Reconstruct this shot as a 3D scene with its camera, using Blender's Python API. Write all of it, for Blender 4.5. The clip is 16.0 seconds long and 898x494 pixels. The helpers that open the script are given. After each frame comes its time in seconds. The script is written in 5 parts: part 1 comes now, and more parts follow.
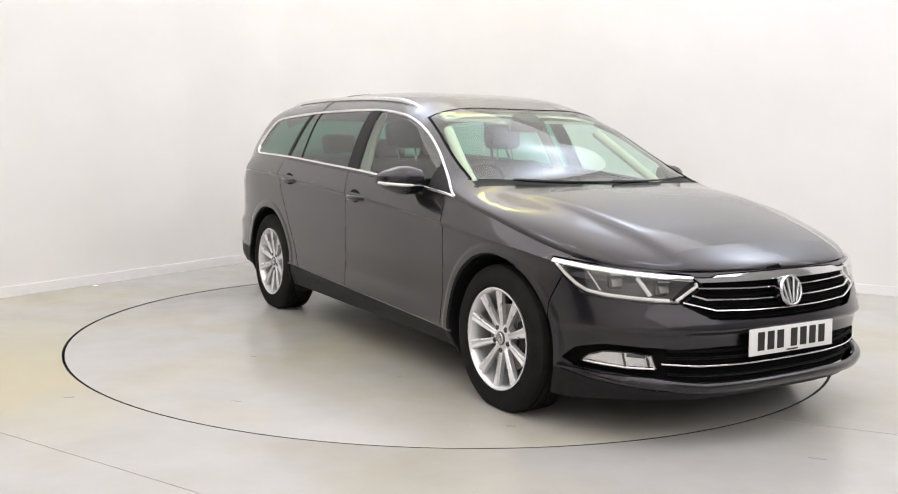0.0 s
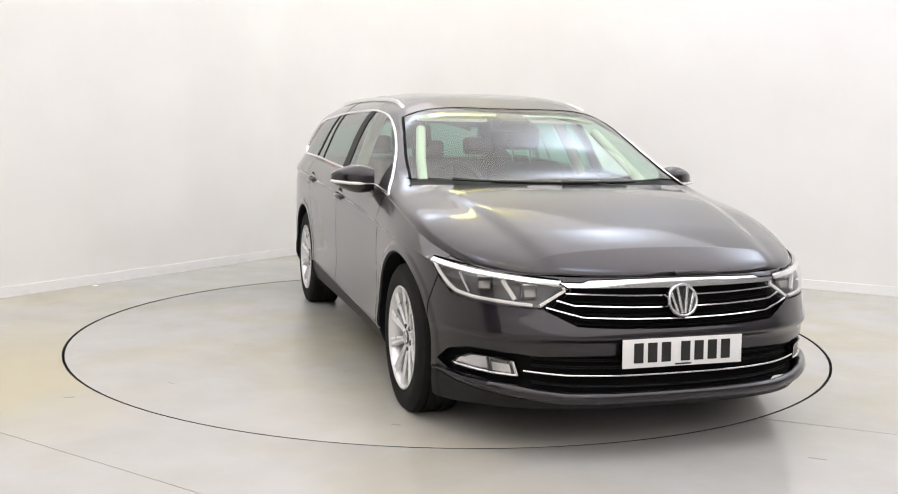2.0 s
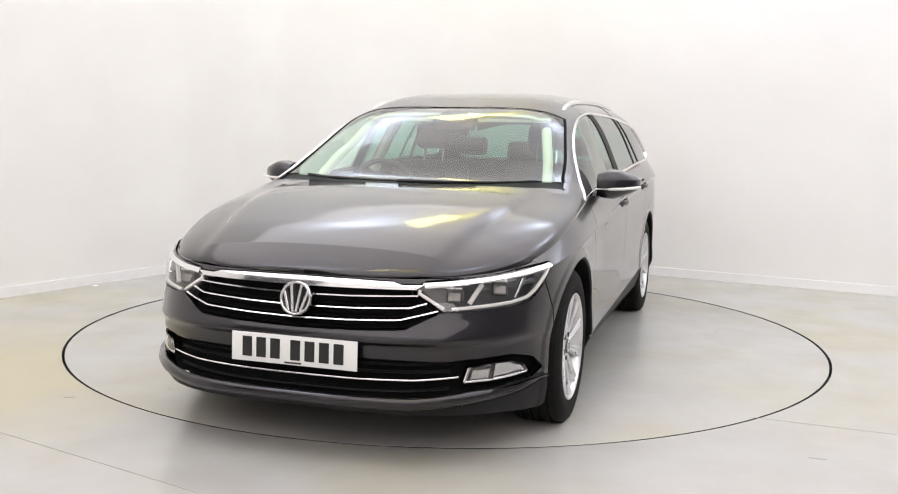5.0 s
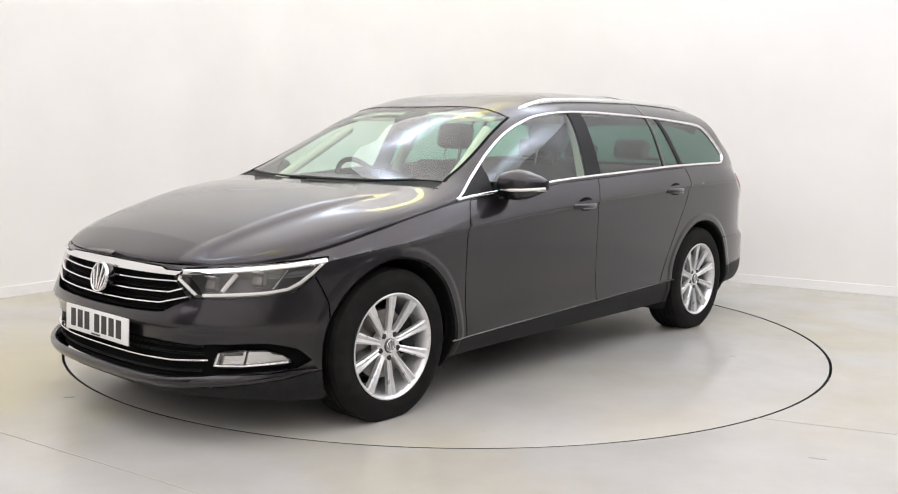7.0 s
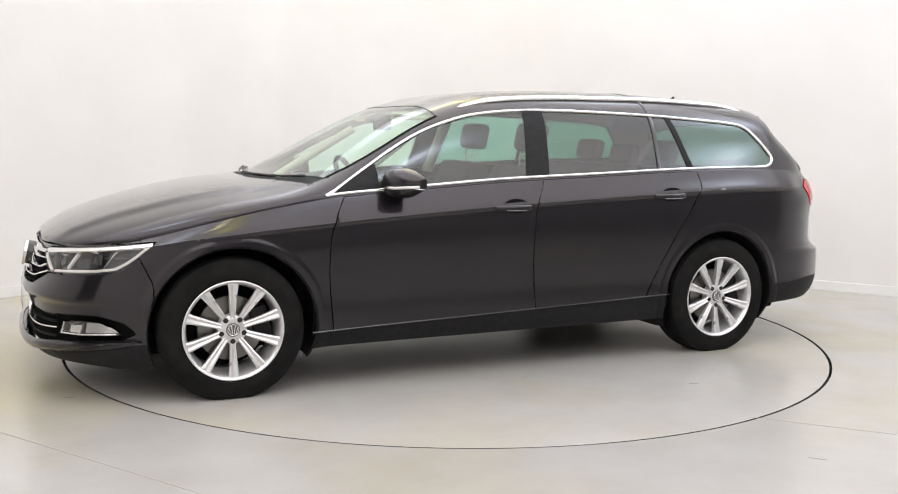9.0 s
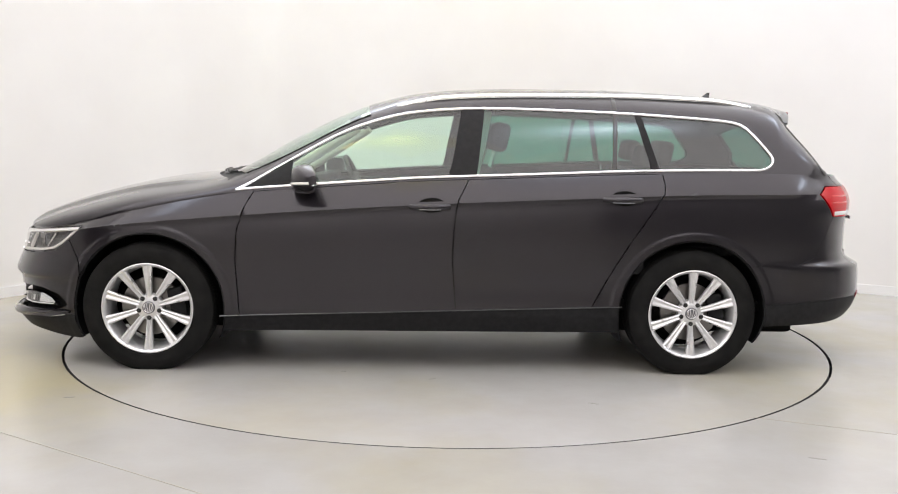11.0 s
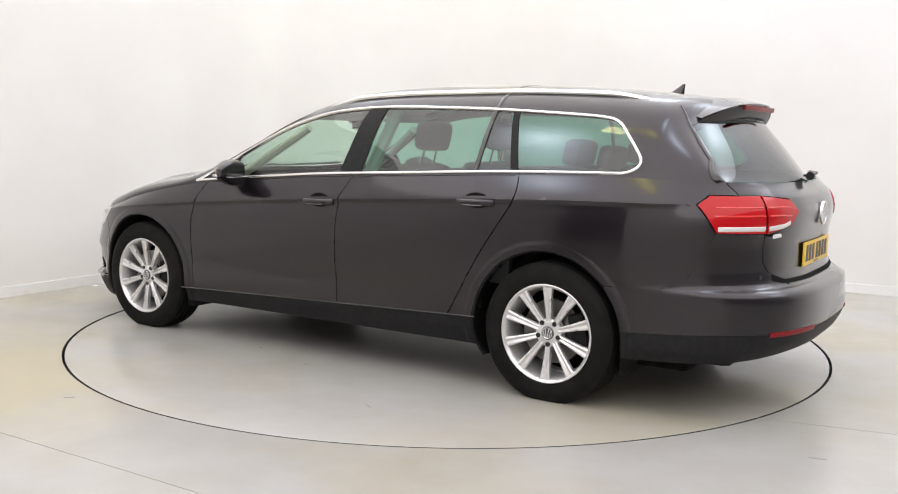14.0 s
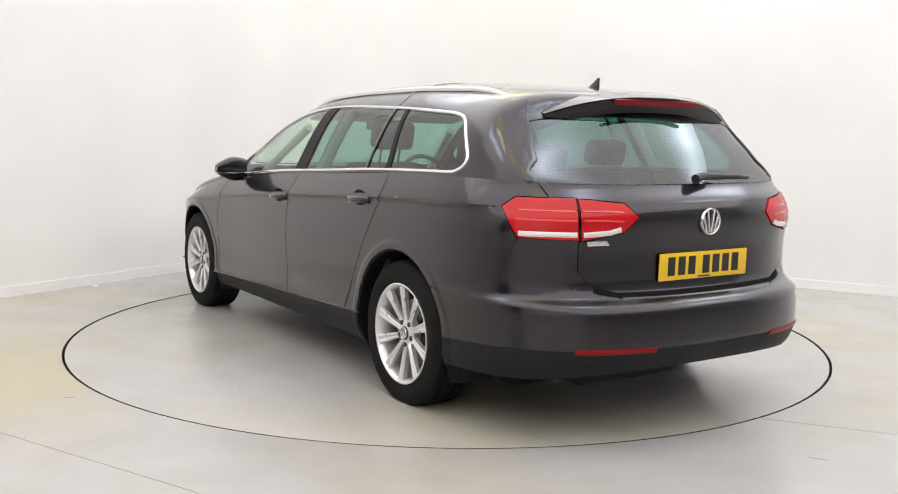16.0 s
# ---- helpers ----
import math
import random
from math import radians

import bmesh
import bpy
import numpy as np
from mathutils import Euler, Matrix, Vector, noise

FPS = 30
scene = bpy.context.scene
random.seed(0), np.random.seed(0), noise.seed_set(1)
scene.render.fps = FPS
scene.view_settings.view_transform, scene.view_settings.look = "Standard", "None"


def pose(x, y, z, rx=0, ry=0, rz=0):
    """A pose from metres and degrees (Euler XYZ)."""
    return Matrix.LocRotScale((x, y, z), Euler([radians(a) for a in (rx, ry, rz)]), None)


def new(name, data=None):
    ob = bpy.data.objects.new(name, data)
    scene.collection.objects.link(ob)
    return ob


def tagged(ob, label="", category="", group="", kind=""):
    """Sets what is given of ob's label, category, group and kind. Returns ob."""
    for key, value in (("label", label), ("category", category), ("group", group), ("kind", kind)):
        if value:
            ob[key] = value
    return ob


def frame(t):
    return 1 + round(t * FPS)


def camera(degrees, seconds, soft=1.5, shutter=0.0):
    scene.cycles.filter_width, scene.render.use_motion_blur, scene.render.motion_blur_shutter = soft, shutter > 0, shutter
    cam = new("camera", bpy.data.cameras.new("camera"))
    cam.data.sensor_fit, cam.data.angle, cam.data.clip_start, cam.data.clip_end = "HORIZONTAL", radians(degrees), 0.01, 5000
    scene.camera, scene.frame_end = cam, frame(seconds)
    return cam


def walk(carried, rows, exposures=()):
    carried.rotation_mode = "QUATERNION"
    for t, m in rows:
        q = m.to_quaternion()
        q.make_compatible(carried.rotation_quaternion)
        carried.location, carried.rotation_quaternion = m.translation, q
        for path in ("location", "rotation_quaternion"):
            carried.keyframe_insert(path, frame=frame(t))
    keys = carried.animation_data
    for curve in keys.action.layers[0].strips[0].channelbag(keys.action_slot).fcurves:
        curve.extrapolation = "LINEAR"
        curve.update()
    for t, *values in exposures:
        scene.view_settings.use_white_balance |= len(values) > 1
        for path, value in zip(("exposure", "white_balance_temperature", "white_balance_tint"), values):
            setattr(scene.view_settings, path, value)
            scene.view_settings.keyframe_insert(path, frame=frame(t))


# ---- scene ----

# ------------------------------------------------------------ camera and light
cam = camera(51.27, 16.0, soft=1.1)
CAM = Matrix.Translation((0, 0, 1.2215)) @ pose(0, 0, 0, 83.12, 0, 0) @ pose(0, 0, 0, 0, 0, 1.0236)
walk(cam, [(0.0, CAM), (16.0, CAM)], exposures=[(0.0, -0.09), (16.0, -0.09)])

TABLE = Vector((0.0, 5.785, 0.0))     # turntable centre
TABLE_R = 2.236
CAR_X, CAR_Y = 0.16, 0.185            # mid wheelbase seen from the turntable centre
TURNS = [(0.0, -58.2), (0.5, -59.33), (1.0, -62.26), (1.5, -66.52), (2.0, -72.4), (2.5, -78.2), (3.0, -84.3),
         (3.5, -90.1), (4.0, -96.2), (4.5, -102.0), (5.0, -108.05), (7.5, -137.55), (8.0, -143.5), (8.5, -149.45),
         (9.0, -155.5), (11.5, -184.15), (12.0, -190.1), (12.5, -195.9), (13.0, -201.65), (13.5, -207.35),
         (14.0, -213.15), (14.5, -218.95), (15.0, -224.9), (15.5, -230.7), (16.0, -236.7)]

world = bpy.data.worlds.new("room_air")
scene.world = world
world.use_nodes = True
world.node_tree.nodes["Background"].inputs[0].default_value = (1, 1, 1, 1)
world.node_tree.nodes["Background"].inputs[1].default_value = 0.02


# ------------------------------------------------------------ materials
def mat(name, color, rough=0.5, metal=0.0, coat=0.0, spec=0.5, emit=0.0, coat_rough=0.03):
    m = bpy.data.materials.new(name)
    m.use_nodes = True
    b = m.node_tree.nodes["Principled BSDF"]
    b.inputs["Base Color"].default_value = (*color, 1)
    b.inputs["Roughness"].default_value = rough
    b.inputs["Metallic"].default_value = metal
    b.inputs["Coat Weight"].default_value = coat
    b.inputs["Coat Roughness"].default_value = coat_rough
    b.inputs["Specular IOR Level"].default_value = spec
    if emit:
        b.inputs["Emission Color"].default_value = (*color, 1)
        b.inputs["Emission Strength"].default_value = emit
    return m


def node(m, kind, **values):
    n = m.node_tree.nodes.new(kind)
    for key, v in values.items():
        n.inputs[key].default_value = v
    return n


def mottled(m, a, b, scale, detail=4.0, low=0.35, high=0.7, rough=None, bump=0.0, bump_scale=60.0):
    """Two colours mixed by noise, a roughness that varies with them, and fine relief."""
    t = m.node_tree
    out = t.nodes["Principled BSDF"]
    co = t.nodes.new("ShaderNodeTexCoord")
    n1 = node(m, "ShaderNodeTexNoise", Scale=scale, Detail=detail)
    t.links.new(co.outputs["Object"], n1.inputs["Vector"])
    ramp = t.nodes.new("ShaderNodeValToRGB")
    ramp.color_ramp.elements[0].position, ramp.color_ramp.elements[1].position = low, high
    ramp.color_ramp.elements[0].color, ramp.color_ramp.elements[1].color = (*a, 1), (*b, 1)
    t.links.new(n1.outputs["Fac"], ramp.inputs["Fac"])
    t.links.new(ramp.outputs["Color"], out.inputs["Base Color"])
    if rough:
        r = t.nodes.new("ShaderNodeMapRange")
        r.inputs["To Min"].default_value, r.inputs["To Max"].default_value = rough
        t.links.new(n1.outputs["Fac"], r.inputs["Value"])
        t.links.new(r.outputs["Result"], out.inputs["Roughness"])
    if bump:
        n2 = node(m, "ShaderNodeTexNoise", Scale=bump_scale, Detail=3.0)
        t.links.new(co.outputs["Object"], n2.inputs["Vector"])
        bp = node(m, "ShaderNodeBump", Strength=bump, Distance=0.002)
        t.links.new(n2.outputs["Fac"], bp.inputs["Height"])
        t.links.new(bp.outputs["Normal"], out.inputs["Normal"])
    return m


def car_paint():
    m = mat("grey_metallic_paint", (0.05, 0.046, 0.05), 0.36, 1.0, 1.0, coat_rough=0.07)
    t = m.node_tree
    out = t.nodes["Principled BSDF"]
    co = t.nodes.new("ShaderNodeTexCoord")
    v = node(m, "ShaderNodeTexVoronoi", Scale=1400.0)
    t.links.new(co.outputs["Object"], v.inputs["Vector"])
    ramp = t.nodes.new("ShaderNodeValToRGB")
    ramp.color_ramp.elements[0].color = (0.0160, 0.0142, 0.0176, 1)
    ramp.color_ramp.elements[1].color = (0.0305, 0.0268, 0.0330, 1)
    t.links.new(v.outputs["Color"], ramp.inputs["Fac"])
    t.links.new(ramp.outputs["Color"], out.inputs["Base Color"])
    return m


def glass(name, tint, soft=0.0):
    """A thin pane: tinted see-through, with a mirror share by angle."""
    m = bpy.data.materials.new(name)
    m.use_nodes = True
    t = m.node_tree
    t.nodes.remove(t.nodes["Principled BSDF"])
    clear = node(m, "ShaderNodeBsdfTransparent", Color=(*tint, 1))
    shine = node(m, "ShaderNodeBsdfGlossy", Color=(1, 1, 1, 1), Roughness=soft)
    lw = node(m, "ShaderNodeLayerWeight", Blend=0.5)
    power = t.nodes.new("ShaderNodeMath")
    power.operation = "POWER"
    power.inputs[1].default_value = 4.6
    t.links.new(lw.outputs["Facing"], power.inputs[0])
    fres = t.nodes.new("ShaderNodeMath")
    fres.operation = "MULTIPLY_ADD"
    fres.inputs[1].default_value, fres.inputs[2].default_value = 0.90, 0.08
    t.links.new(power.outputs[0], fres.inputs[0])
    mix = t.nodes.new("ShaderNodeMixShader")
    t.links.new(fres.outputs[0], mix.inputs[0])
    t.links.new(clear.outputs[0], mix.inputs[1])
    t.links.new(shine.outputs[0], mix.inputs[2])
    t.links.new(mix.outputs[0], t.nodes["Material Output"].inputs["Surface"])
    return m


PAINT = car_paint()
CHROME = mat("chrome", (0.86, 0.86, 0.87), 0.09, 1.0)
BADGE = mat("satin_chrome", (0.8, 0.8, 0.81), 0.25, 0.8)
SILVER = mottled(mat("silver_alloy", (0.7, 0.7, 0.71), 0.3, 0.6, 0.5), (0.66, 0.66, 0.67), (0.76, 0.76, 0.77), 30, rough=(0.24, 0.36))
DULLMETAL = mat("dull_sill_metal", (0.16, 0.16, 0.165), 0.3, 1.0)
RAILMETAL = mat("brushed_rail_metal", (0.78, 0.78, 0.77), 0.22, 1.0)
BLACK = mottled(mat("black_plastic", (0.010, 0.010, 0.011), 0.5, spec=0.16), (0.011, 0.011, 0.012), (0.018, 0.018, 0.019), 40, rough=(0.42, 0.6), bump=0.1, bump_scale=400)
GLOSSBLACK = mat("gloss_black_trim", (0.006, 0.006, 0.007), 0.12, 0, 0.6)
INNER = mat("matt_black_lining", (0.008, 0.008, 0.008), 0.9, spec=0.1)
RUBBER = mottled(mat("tyre_rubber", (0.018, 0.017, 0.016), 0.75, spec=0.1), (0.008, 0.008, 0.008), (0.016, 0.0155, 0.015), 14, rough=(0.6, 0.85), bump=0.25, bump_scale=300)
DISC = mat("brake_steel", (0.22, 0.21, 0.2), 0.35, 1.0)
FRONT_GLASS = glass("clear_green_glass", (0.74, 0.89, 0.80))
PRIVACY = glass("tinted_green_glass", (0.22, 0.46, 0.38))
DEEP_TINT = glass("dark_tinted_glass", (0.14, 0.30, 0.25))
LENS = glass("clear_lamp_lens", (0.92, 0.92, 0.92))
REFLECTOR = mat("lamp_reflector", (0.75, 0.75, 0.76), 0.16, 1.0)
LAMPDARK = mat("dark_lamp_bezel", (0.07, 0.07, 0.075), 0.3, 0.5, 0.4)
RED = mat("red_lamp_lens", (0.46, 0.004, 0.008), 0.15, 0, 0.25, spec=0.3)
REDLINE = mat("bright_red_light_guide", (0.75, 0.05, 0.05), 0.2, 0, 1.0)
DARKRED = mat("dark_red_reflector", (0.20, 0.004, 0.008), 0.35, 0, 0.0, spec=0.25)
MILKY = mat("white_lamp_lens", (0.72, 0.70, 0.68), 0.15, 0, 1.0)
WHITEPLATE = mat("white_plate", (0.78, 0.78, 0.77), 0.35)
YELLOWPLATE = mat("yellow_plate", (0.78, 0.50, 0.02), 0.35)
INK = mat("plate_black", (0.012, 0.012, 0.012), 0.4)
FABRIC = mottled(mat("black_seat_fabric", (0.03, 0.03, 0.032), 0.95, spec=0.2), (0.022, 0.022, 0.024), (0.045, 0.045, 0.048), 25, rough=(0.85, 1.0), bump=0.3, bump_scale=350)
DASH = mottled(mat("charcoal_dashboard", (0.03, 0.03, 0.032), 0.7), (0.024, 0.024, 0.026), (0.036, 0.036, 0.038), 60, rough=(0.6, 0.8))
HEADLINER = mat("pale_headliner", (0.66, 0.64, 0.54), 0.9)
MIRROR = mat("mirror_glass", (0.85, 0.87, 0.88), 0.01, 1.0)


# ------------------------------------------------------------ building helpers
def smoothed(me, angle=35):
    me.polygons.foreach_set("use_smooth", [True] * len(me.polygons))
    me.set_sharp_from_angle(angle=radians(angle))


def part(name, bm, material, parent, label="", at=None, angle=35):
    """Links a bmesh as one mesh object under a thing or a part."""
    me = bpy.data.meshes.new(name)
    bmesh.ops.recalc_face_normals(bm, faces=bm.faces)
    bm.to_mesh(me)
    bm.free()
    me.materials.append(material)
    smoothed(me, angle)
    ob = new(name, me)
    if parent:
        ob.parent = parent
    if at is not None:
        ob.matrix_basis = at
    return tagged(ob, label)


def sheet(name, verts, faces, material, parent, normals=None, label="", angle=35):
    me = bpy.data.meshes.new(name)
    me.from_pydata([tuple(v) for v in verts], [], faces)
    me.materials.append(material)
    if normals is None:
        smoothed(me, angle)
    else:
        me.polygons.foreach_set("use_smooth", [True] * len(me.polygons))
        me.normals_split_custom_set([tuple(n) for n in normals])
    ob = new(name, me)
    if parent:
        ob.parent = parent
    return tagged(ob, label)


def empty(name, parent=None, m=None):
    ob = new(name)
    ob.parent = parent
    if m is not None:
        ob.matrix_basis = m
    return ob


def box(sx, sy, sz, bevel=0.0, at=None, seg=2):
    bm = bmesh.new()
    bmesh.ops.create_cube(bm, size=1)
    bmesh.ops.scale(bm, vec=(sx, sy, sz), verts=bm.verts)
    if bevel:
        bmesh.ops.bevel(bm, geom=bm.edges[:], offset=bevel, segments=seg, affect="EDGES", profile=0.6)
    if at is not None:
        bmesh.ops.transform(bm, matrix=at, verts=bm.verts)
    return bm


def joined(*bms):
    me = bpy.data.meshes.new("join")
    out = bmesh.new()
    for b in bms:
        b.to_mesh(me)
        b.free()
        out.from_mesh(me)
    bpy.data.meshes.remove(me)
    return out


def lathe(profile, steps=64, axis="y"):
    """Turns (radius, along) pairs round the y axis."""
    bm = bmesh.new()
    rings = []
    for r, a in profile:
        ring = []
        for k in range(steps):
            c, s = math.cos(2 * math.pi * k / steps), math.sin(2 * math.pi * k / steps)
            ring.append(bm.verts.new((r * c, a, r * s) if axis == "y" else (r * c, r * s, a)))
        rings.append(ring)
    for a, b in zip(rings, rings[1:]):
        for k in range(steps):
            bm.faces.new((a[k], a[(k + 1) % steps], b[(k + 1) % steps], b[k]))
    return bm


def loft(rings, cap=True):
    """Skins closed rings of equal count."""
    bm = bmesh.new()
    vs = [[bm.verts.new(p) for p in ring] for ring in rings]
    n = len(vs[0])
    for a, b in zip(vs, vs[1:]):
        for k in range(n):
            bm.faces.new((a[k], a[(k + 1) % n], b[(k + 1) % n], b[k]))
    if cap:
        bm.faces.new(vs[0][::-1])
        bm.faces.new(vs[-1])
    return bm


def tube(points, radius, steps=8):
    """A round bar along a line of points; radius may be a function of 0..1."""
    pts = [Vector(p) for p in points]
    rings = []
    for i, p in enumerate(pts):
        d = (pts[min(i + 1, len(pts) - 1)] - pts[max(i - 1, 0)]).normalized()
        side = d.cross(Vector((0, 0, 1)))
        side = side.normalized() if side.length > 1e-4 else Vector((1, 0, 0))
        up = side.cross(d).normalized()
        r = radius(i / (len(pts) - 1)) if callable(radius) else radius
        rings.append([p + r * (math.cos(a) * side + math.sin(a) * up) for a in [2 * math.pi * k / steps for k in range(steps)]])
    return loft(rings)


def curve(points):
    """A smooth function through (key, value) pairs."""
    pts = sorted(points)
    xs = np.array([p[0] for p in pts], float)
    ys = np.array([p[1] for p in pts], float)
    d = np.diff(ys) / np.diff(xs)
    m = np.empty(len(xs))
    m[0], m[-1] = d[0], d[-1]
    for i in range(1, len(xs) - 1):
        a, b = d[i - 1], d[i]
        m[i] = 0.0 if a * b <= 0 else 2 * a * b / (a + b)

    def f(x):
        x = np.clip(np.asarray(x, float), xs[0], xs[-1])
        i = np.clip(np.searchsorted(xs, x) - 1, 0, len(xs) - 2)
        h = xs[i + 1] - xs[i]
        t = (x - xs[i]) / h
        return ((1 + 2 * t) * (1 - t) ** 2 * ys[i] + t * (1 - t) ** 2 * h * m[i]
                + t * t * (3 - 2 * t) * ys[i + 1] + t * t * (t - 1) * h * m[i + 1])
    return f


# ------------------------------------------------------------ the studio room
WALLWHITE = mottled(mat("white_wall_paint", (0.8, 0.79, 0.77), 0.6), (0.79, 0.775, 0.755), (0.83, 0.82, 0.80), 1.2, rough=(0.5, 0.7), bump=0.03, bump_scale=120)
# grey puts the dimness of the room's unlit end into the wall colour
BACKGREY = mottled(mat("dim_wall_grey", (0.2, 0.2, 0.2), 0.7), (0.20, 0.20, 0.20), (0.25, 0.25, 0.25), 1.5, rough=(0.6, 0.8))
# near-black colour stands in for an unlit opening that the flanks mirror
OPENING_DARK = mottled(mat("dark_opening_stand_in", (0.05, 0.05, 0.05), 0.7), (0.045, 0.045, 0.046), (0.06, 0.06, 0.06), 2.0, rough=(0.6, 0.8))
SKIRT = mat("white_gloss_skirting", (0.84, 0.835, 0.83), 0.35)
CEILING = mat("white_ceiling_paint", (0.8, 0.8, 0.8), 0.8)


def floor_paint():
    """Worn light grey floor paint with yellowish stains and scuffs."""
    m = mat("grey_floor_paint", (0.5, 0.5, 0.49), 0.4)
    t = m.node_tree
    out = t.nodes["Principled BSDF"]
    co = t.nodes.new("ShaderNodeTexCoord")
    big = node(m, "ShaderNodeTexNoise", Scale=0.55, Detail=5.0, Roughness=0.55)
    mid = node(m, "ShaderNodeTexNoise", Scale=2.6, Detail=6.0, Roughness=0.6)
    fine = node(m, "ShaderNodeTexNoise", Scale=45.0, Detail=3.0)
    for n in (big, mid, fine):
        t.links.new(co.outputs["Object"], n.inputs["Vector"])
    r1 = t.nodes.new("ShaderNodeValToRGB")
    r1.color_ramp.elements[0].position, r1.color_ramp.elements[1].position = 0.47, 0.70
    r1.color_ramp.elements[0].color, r1.color_ramp.elements[1].color = (0.408, 0.399, 0.388, 1), (0.405, 0.375, 0.290, 1)
    t.links.new(big.outputs["Fac"], r1.inputs["Fac"])
    r2 = t.nodes.new("ShaderNodeValToRGB")
    r2.color_ramp.elements[0].position, r2.color_ramp.elements[1].position = 0.3, 0.62
    r2.color_ramp.elements[0].color, r2.color_ramp.elements[1].color = (0.93, 0.92, 0.90, 1), (1, 1, 1, 1)
    t.links.new(mid.outputs["Fac"], r2.inputs["Fac"])
    mul = t.nodes.new("ShaderNodeMix")
    mul.data_type, mul.blend_type = "RGBA", "MULTIPLY"
    mul.inputs[0].default_value = 1.0
    t.links.new(r1.outputs["Color"], mul.inputs[6])
    t.links.new(r2.outputs["Color"], mul.inputs[7])
    # an old yellowish stain beside the turntable
    spot = node(m, "ShaderNodeMapping", Location=(1.55, -2.9, 0), Scale=(0.65, 0.65, 1))
    ball = t.nodes.new("ShaderNodeTexGradient")
    ball.gradient_type = "SPHERICAL"
    t.links.new(co.outputs["Object"], spot.inputs["Vector"])
    t.links.new(spot.outputs["Vector"], ball.inputs["Vector"])
    worn = t.nodes.new("ShaderNodeMath")
    worn.operation = "MULTIPLY"
    t.links.new(ball.outputs["Fac"], worn.inputs[0])
    t.links.new(mid.outputs["Fac"], worn.inputs[1])
    share = node(m, "ShaderNodeMapRange")
    share.inputs["From Min"].default_value, share.inputs["From Max"].default_value = 0.06, 0.36
    share.inputs["To Max"].default_value = 0.75
    t.links.new(worn.outputs[0], share.inputs["Value"])
    stain = t.nodes.new("ShaderNodeMix")
    stain.data_type = "RGBA"
    stain.inputs[7].default_value = (0.420, 0.375, 0.240, 1)
    t.links.new(share.outputs["Result"], stain.inputs[0])
    t.links.new(mul.outputs[2], stain.inputs[6])
    t.links.new(stain.outputs[2], out.inputs["Base Color"])
    rr = t.nodes.new("ShaderNodeMapRange")
    rr.inputs["To Min"].default_value, rr.inputs["To Max"].default_value = 0.17, 0.29
    t.links.new(mid.outputs["Fac"], rr.inputs["Value"])
    t.links.new(rr.outputs["Result"], out.inputs["Roughness"])
    bp = node(m, "ShaderNodeBump", Strength=0.12, Distance=0.002)
    t.links.new(fine.outputs["Fac"], bp.inputs["Height"])
    t.links.new(bp.outputs["Normal"], out.inputs["Normal"])
    return m


FLOOR = floor_paint()
# near-black that puts the shade of the turntable gap into its walls
PIT = mat("gap_shade", (0.02, 0.02, 0.02), 0.8)
CORNER = Vector((-1.136, 9.91, 0))
DIR_L = Vector((-0.530, -0.848, 0)).normalized()      # along the one wall, from the corner
DIR_R = Vector((0.881, -0.473, 0)).normalized()       # along the other
WALL_L, WALL_R, ROOM_H = 12.5, 12.5, 4.2
BACK = CORNER + DIR_L * WALL_L + DIR_R * WALL_R


def room_outline(off=0.0, round_r=1.1, steps=14):
    """The room's plan, with the far corner rounded; off pushes it inwards."""
    a, b = DIR_L, DIR_R
    cos = a.dot(b)
    half = math.acos(cos) / 2
    reach = round_r / math.tan(half)
    mid = CORNER + (a + b).normalized() * (round_r / math.sin(half))
    p0, p1 = CORNER + a * reach, CORNER + b * reach
    v0, v1 = p0 - mid, p1 - mid
    ang = v0.angle(v1)
    arc = []
    for k in range(steps + 1):
        w = k / steps
        v = (v0 * math.sin((1 - w) * ang) + v1 * math.sin(w * ang)) / math.sin(ang)
        arc.append(mid + v.normalized() * (round_r - off))
    na, nb = (b - a * cos).normalized(), (a - b * cos).normalized()
    ends_l = CORNER + a * WALL_L + na * off
    ends_r = CORNER + b * WALL_R + nb * off
    return [ends_l] + arc + [ends_r]


def wall_strip(name, line, z0, z1, thick, material, parent, label, category="wall"):
    """A wall or skirting along a plan line with real thickness outwards."""
    centre = TABLE
    outs = []
    for i, p in enumerate(line):
        d = (line[min(i + 1, len(line) - 1)] - line[max(i - 1, 0)]).normalized()
        n = Vector((d.y, -d.x, 0))
        if n.dot(p - centre) < 0:
            n = -n
        outs.append(p + n * thick)
    bm = bmesh.new()
    rows = [[bm.verts.new((p.x, p.y, z)) for p in l] for l, z in ((line, z0), (line, z1), (outs, z1), (outs, z0))]
    for r in range(4):
        a, b = rows[r], rows[(r + 1) % 4]
        for k in range(len(line) - 1):
            bm.faces.new((a[k], a[k + 1], b[k + 1], b[k]))
    bm.faces.new([r[0] for r in rows])
    bm.faces.new([r[-1] for r in rows][::-1])
    return tagged(part(name, bm, material, parent, angle=40), label, category, kind="structure")


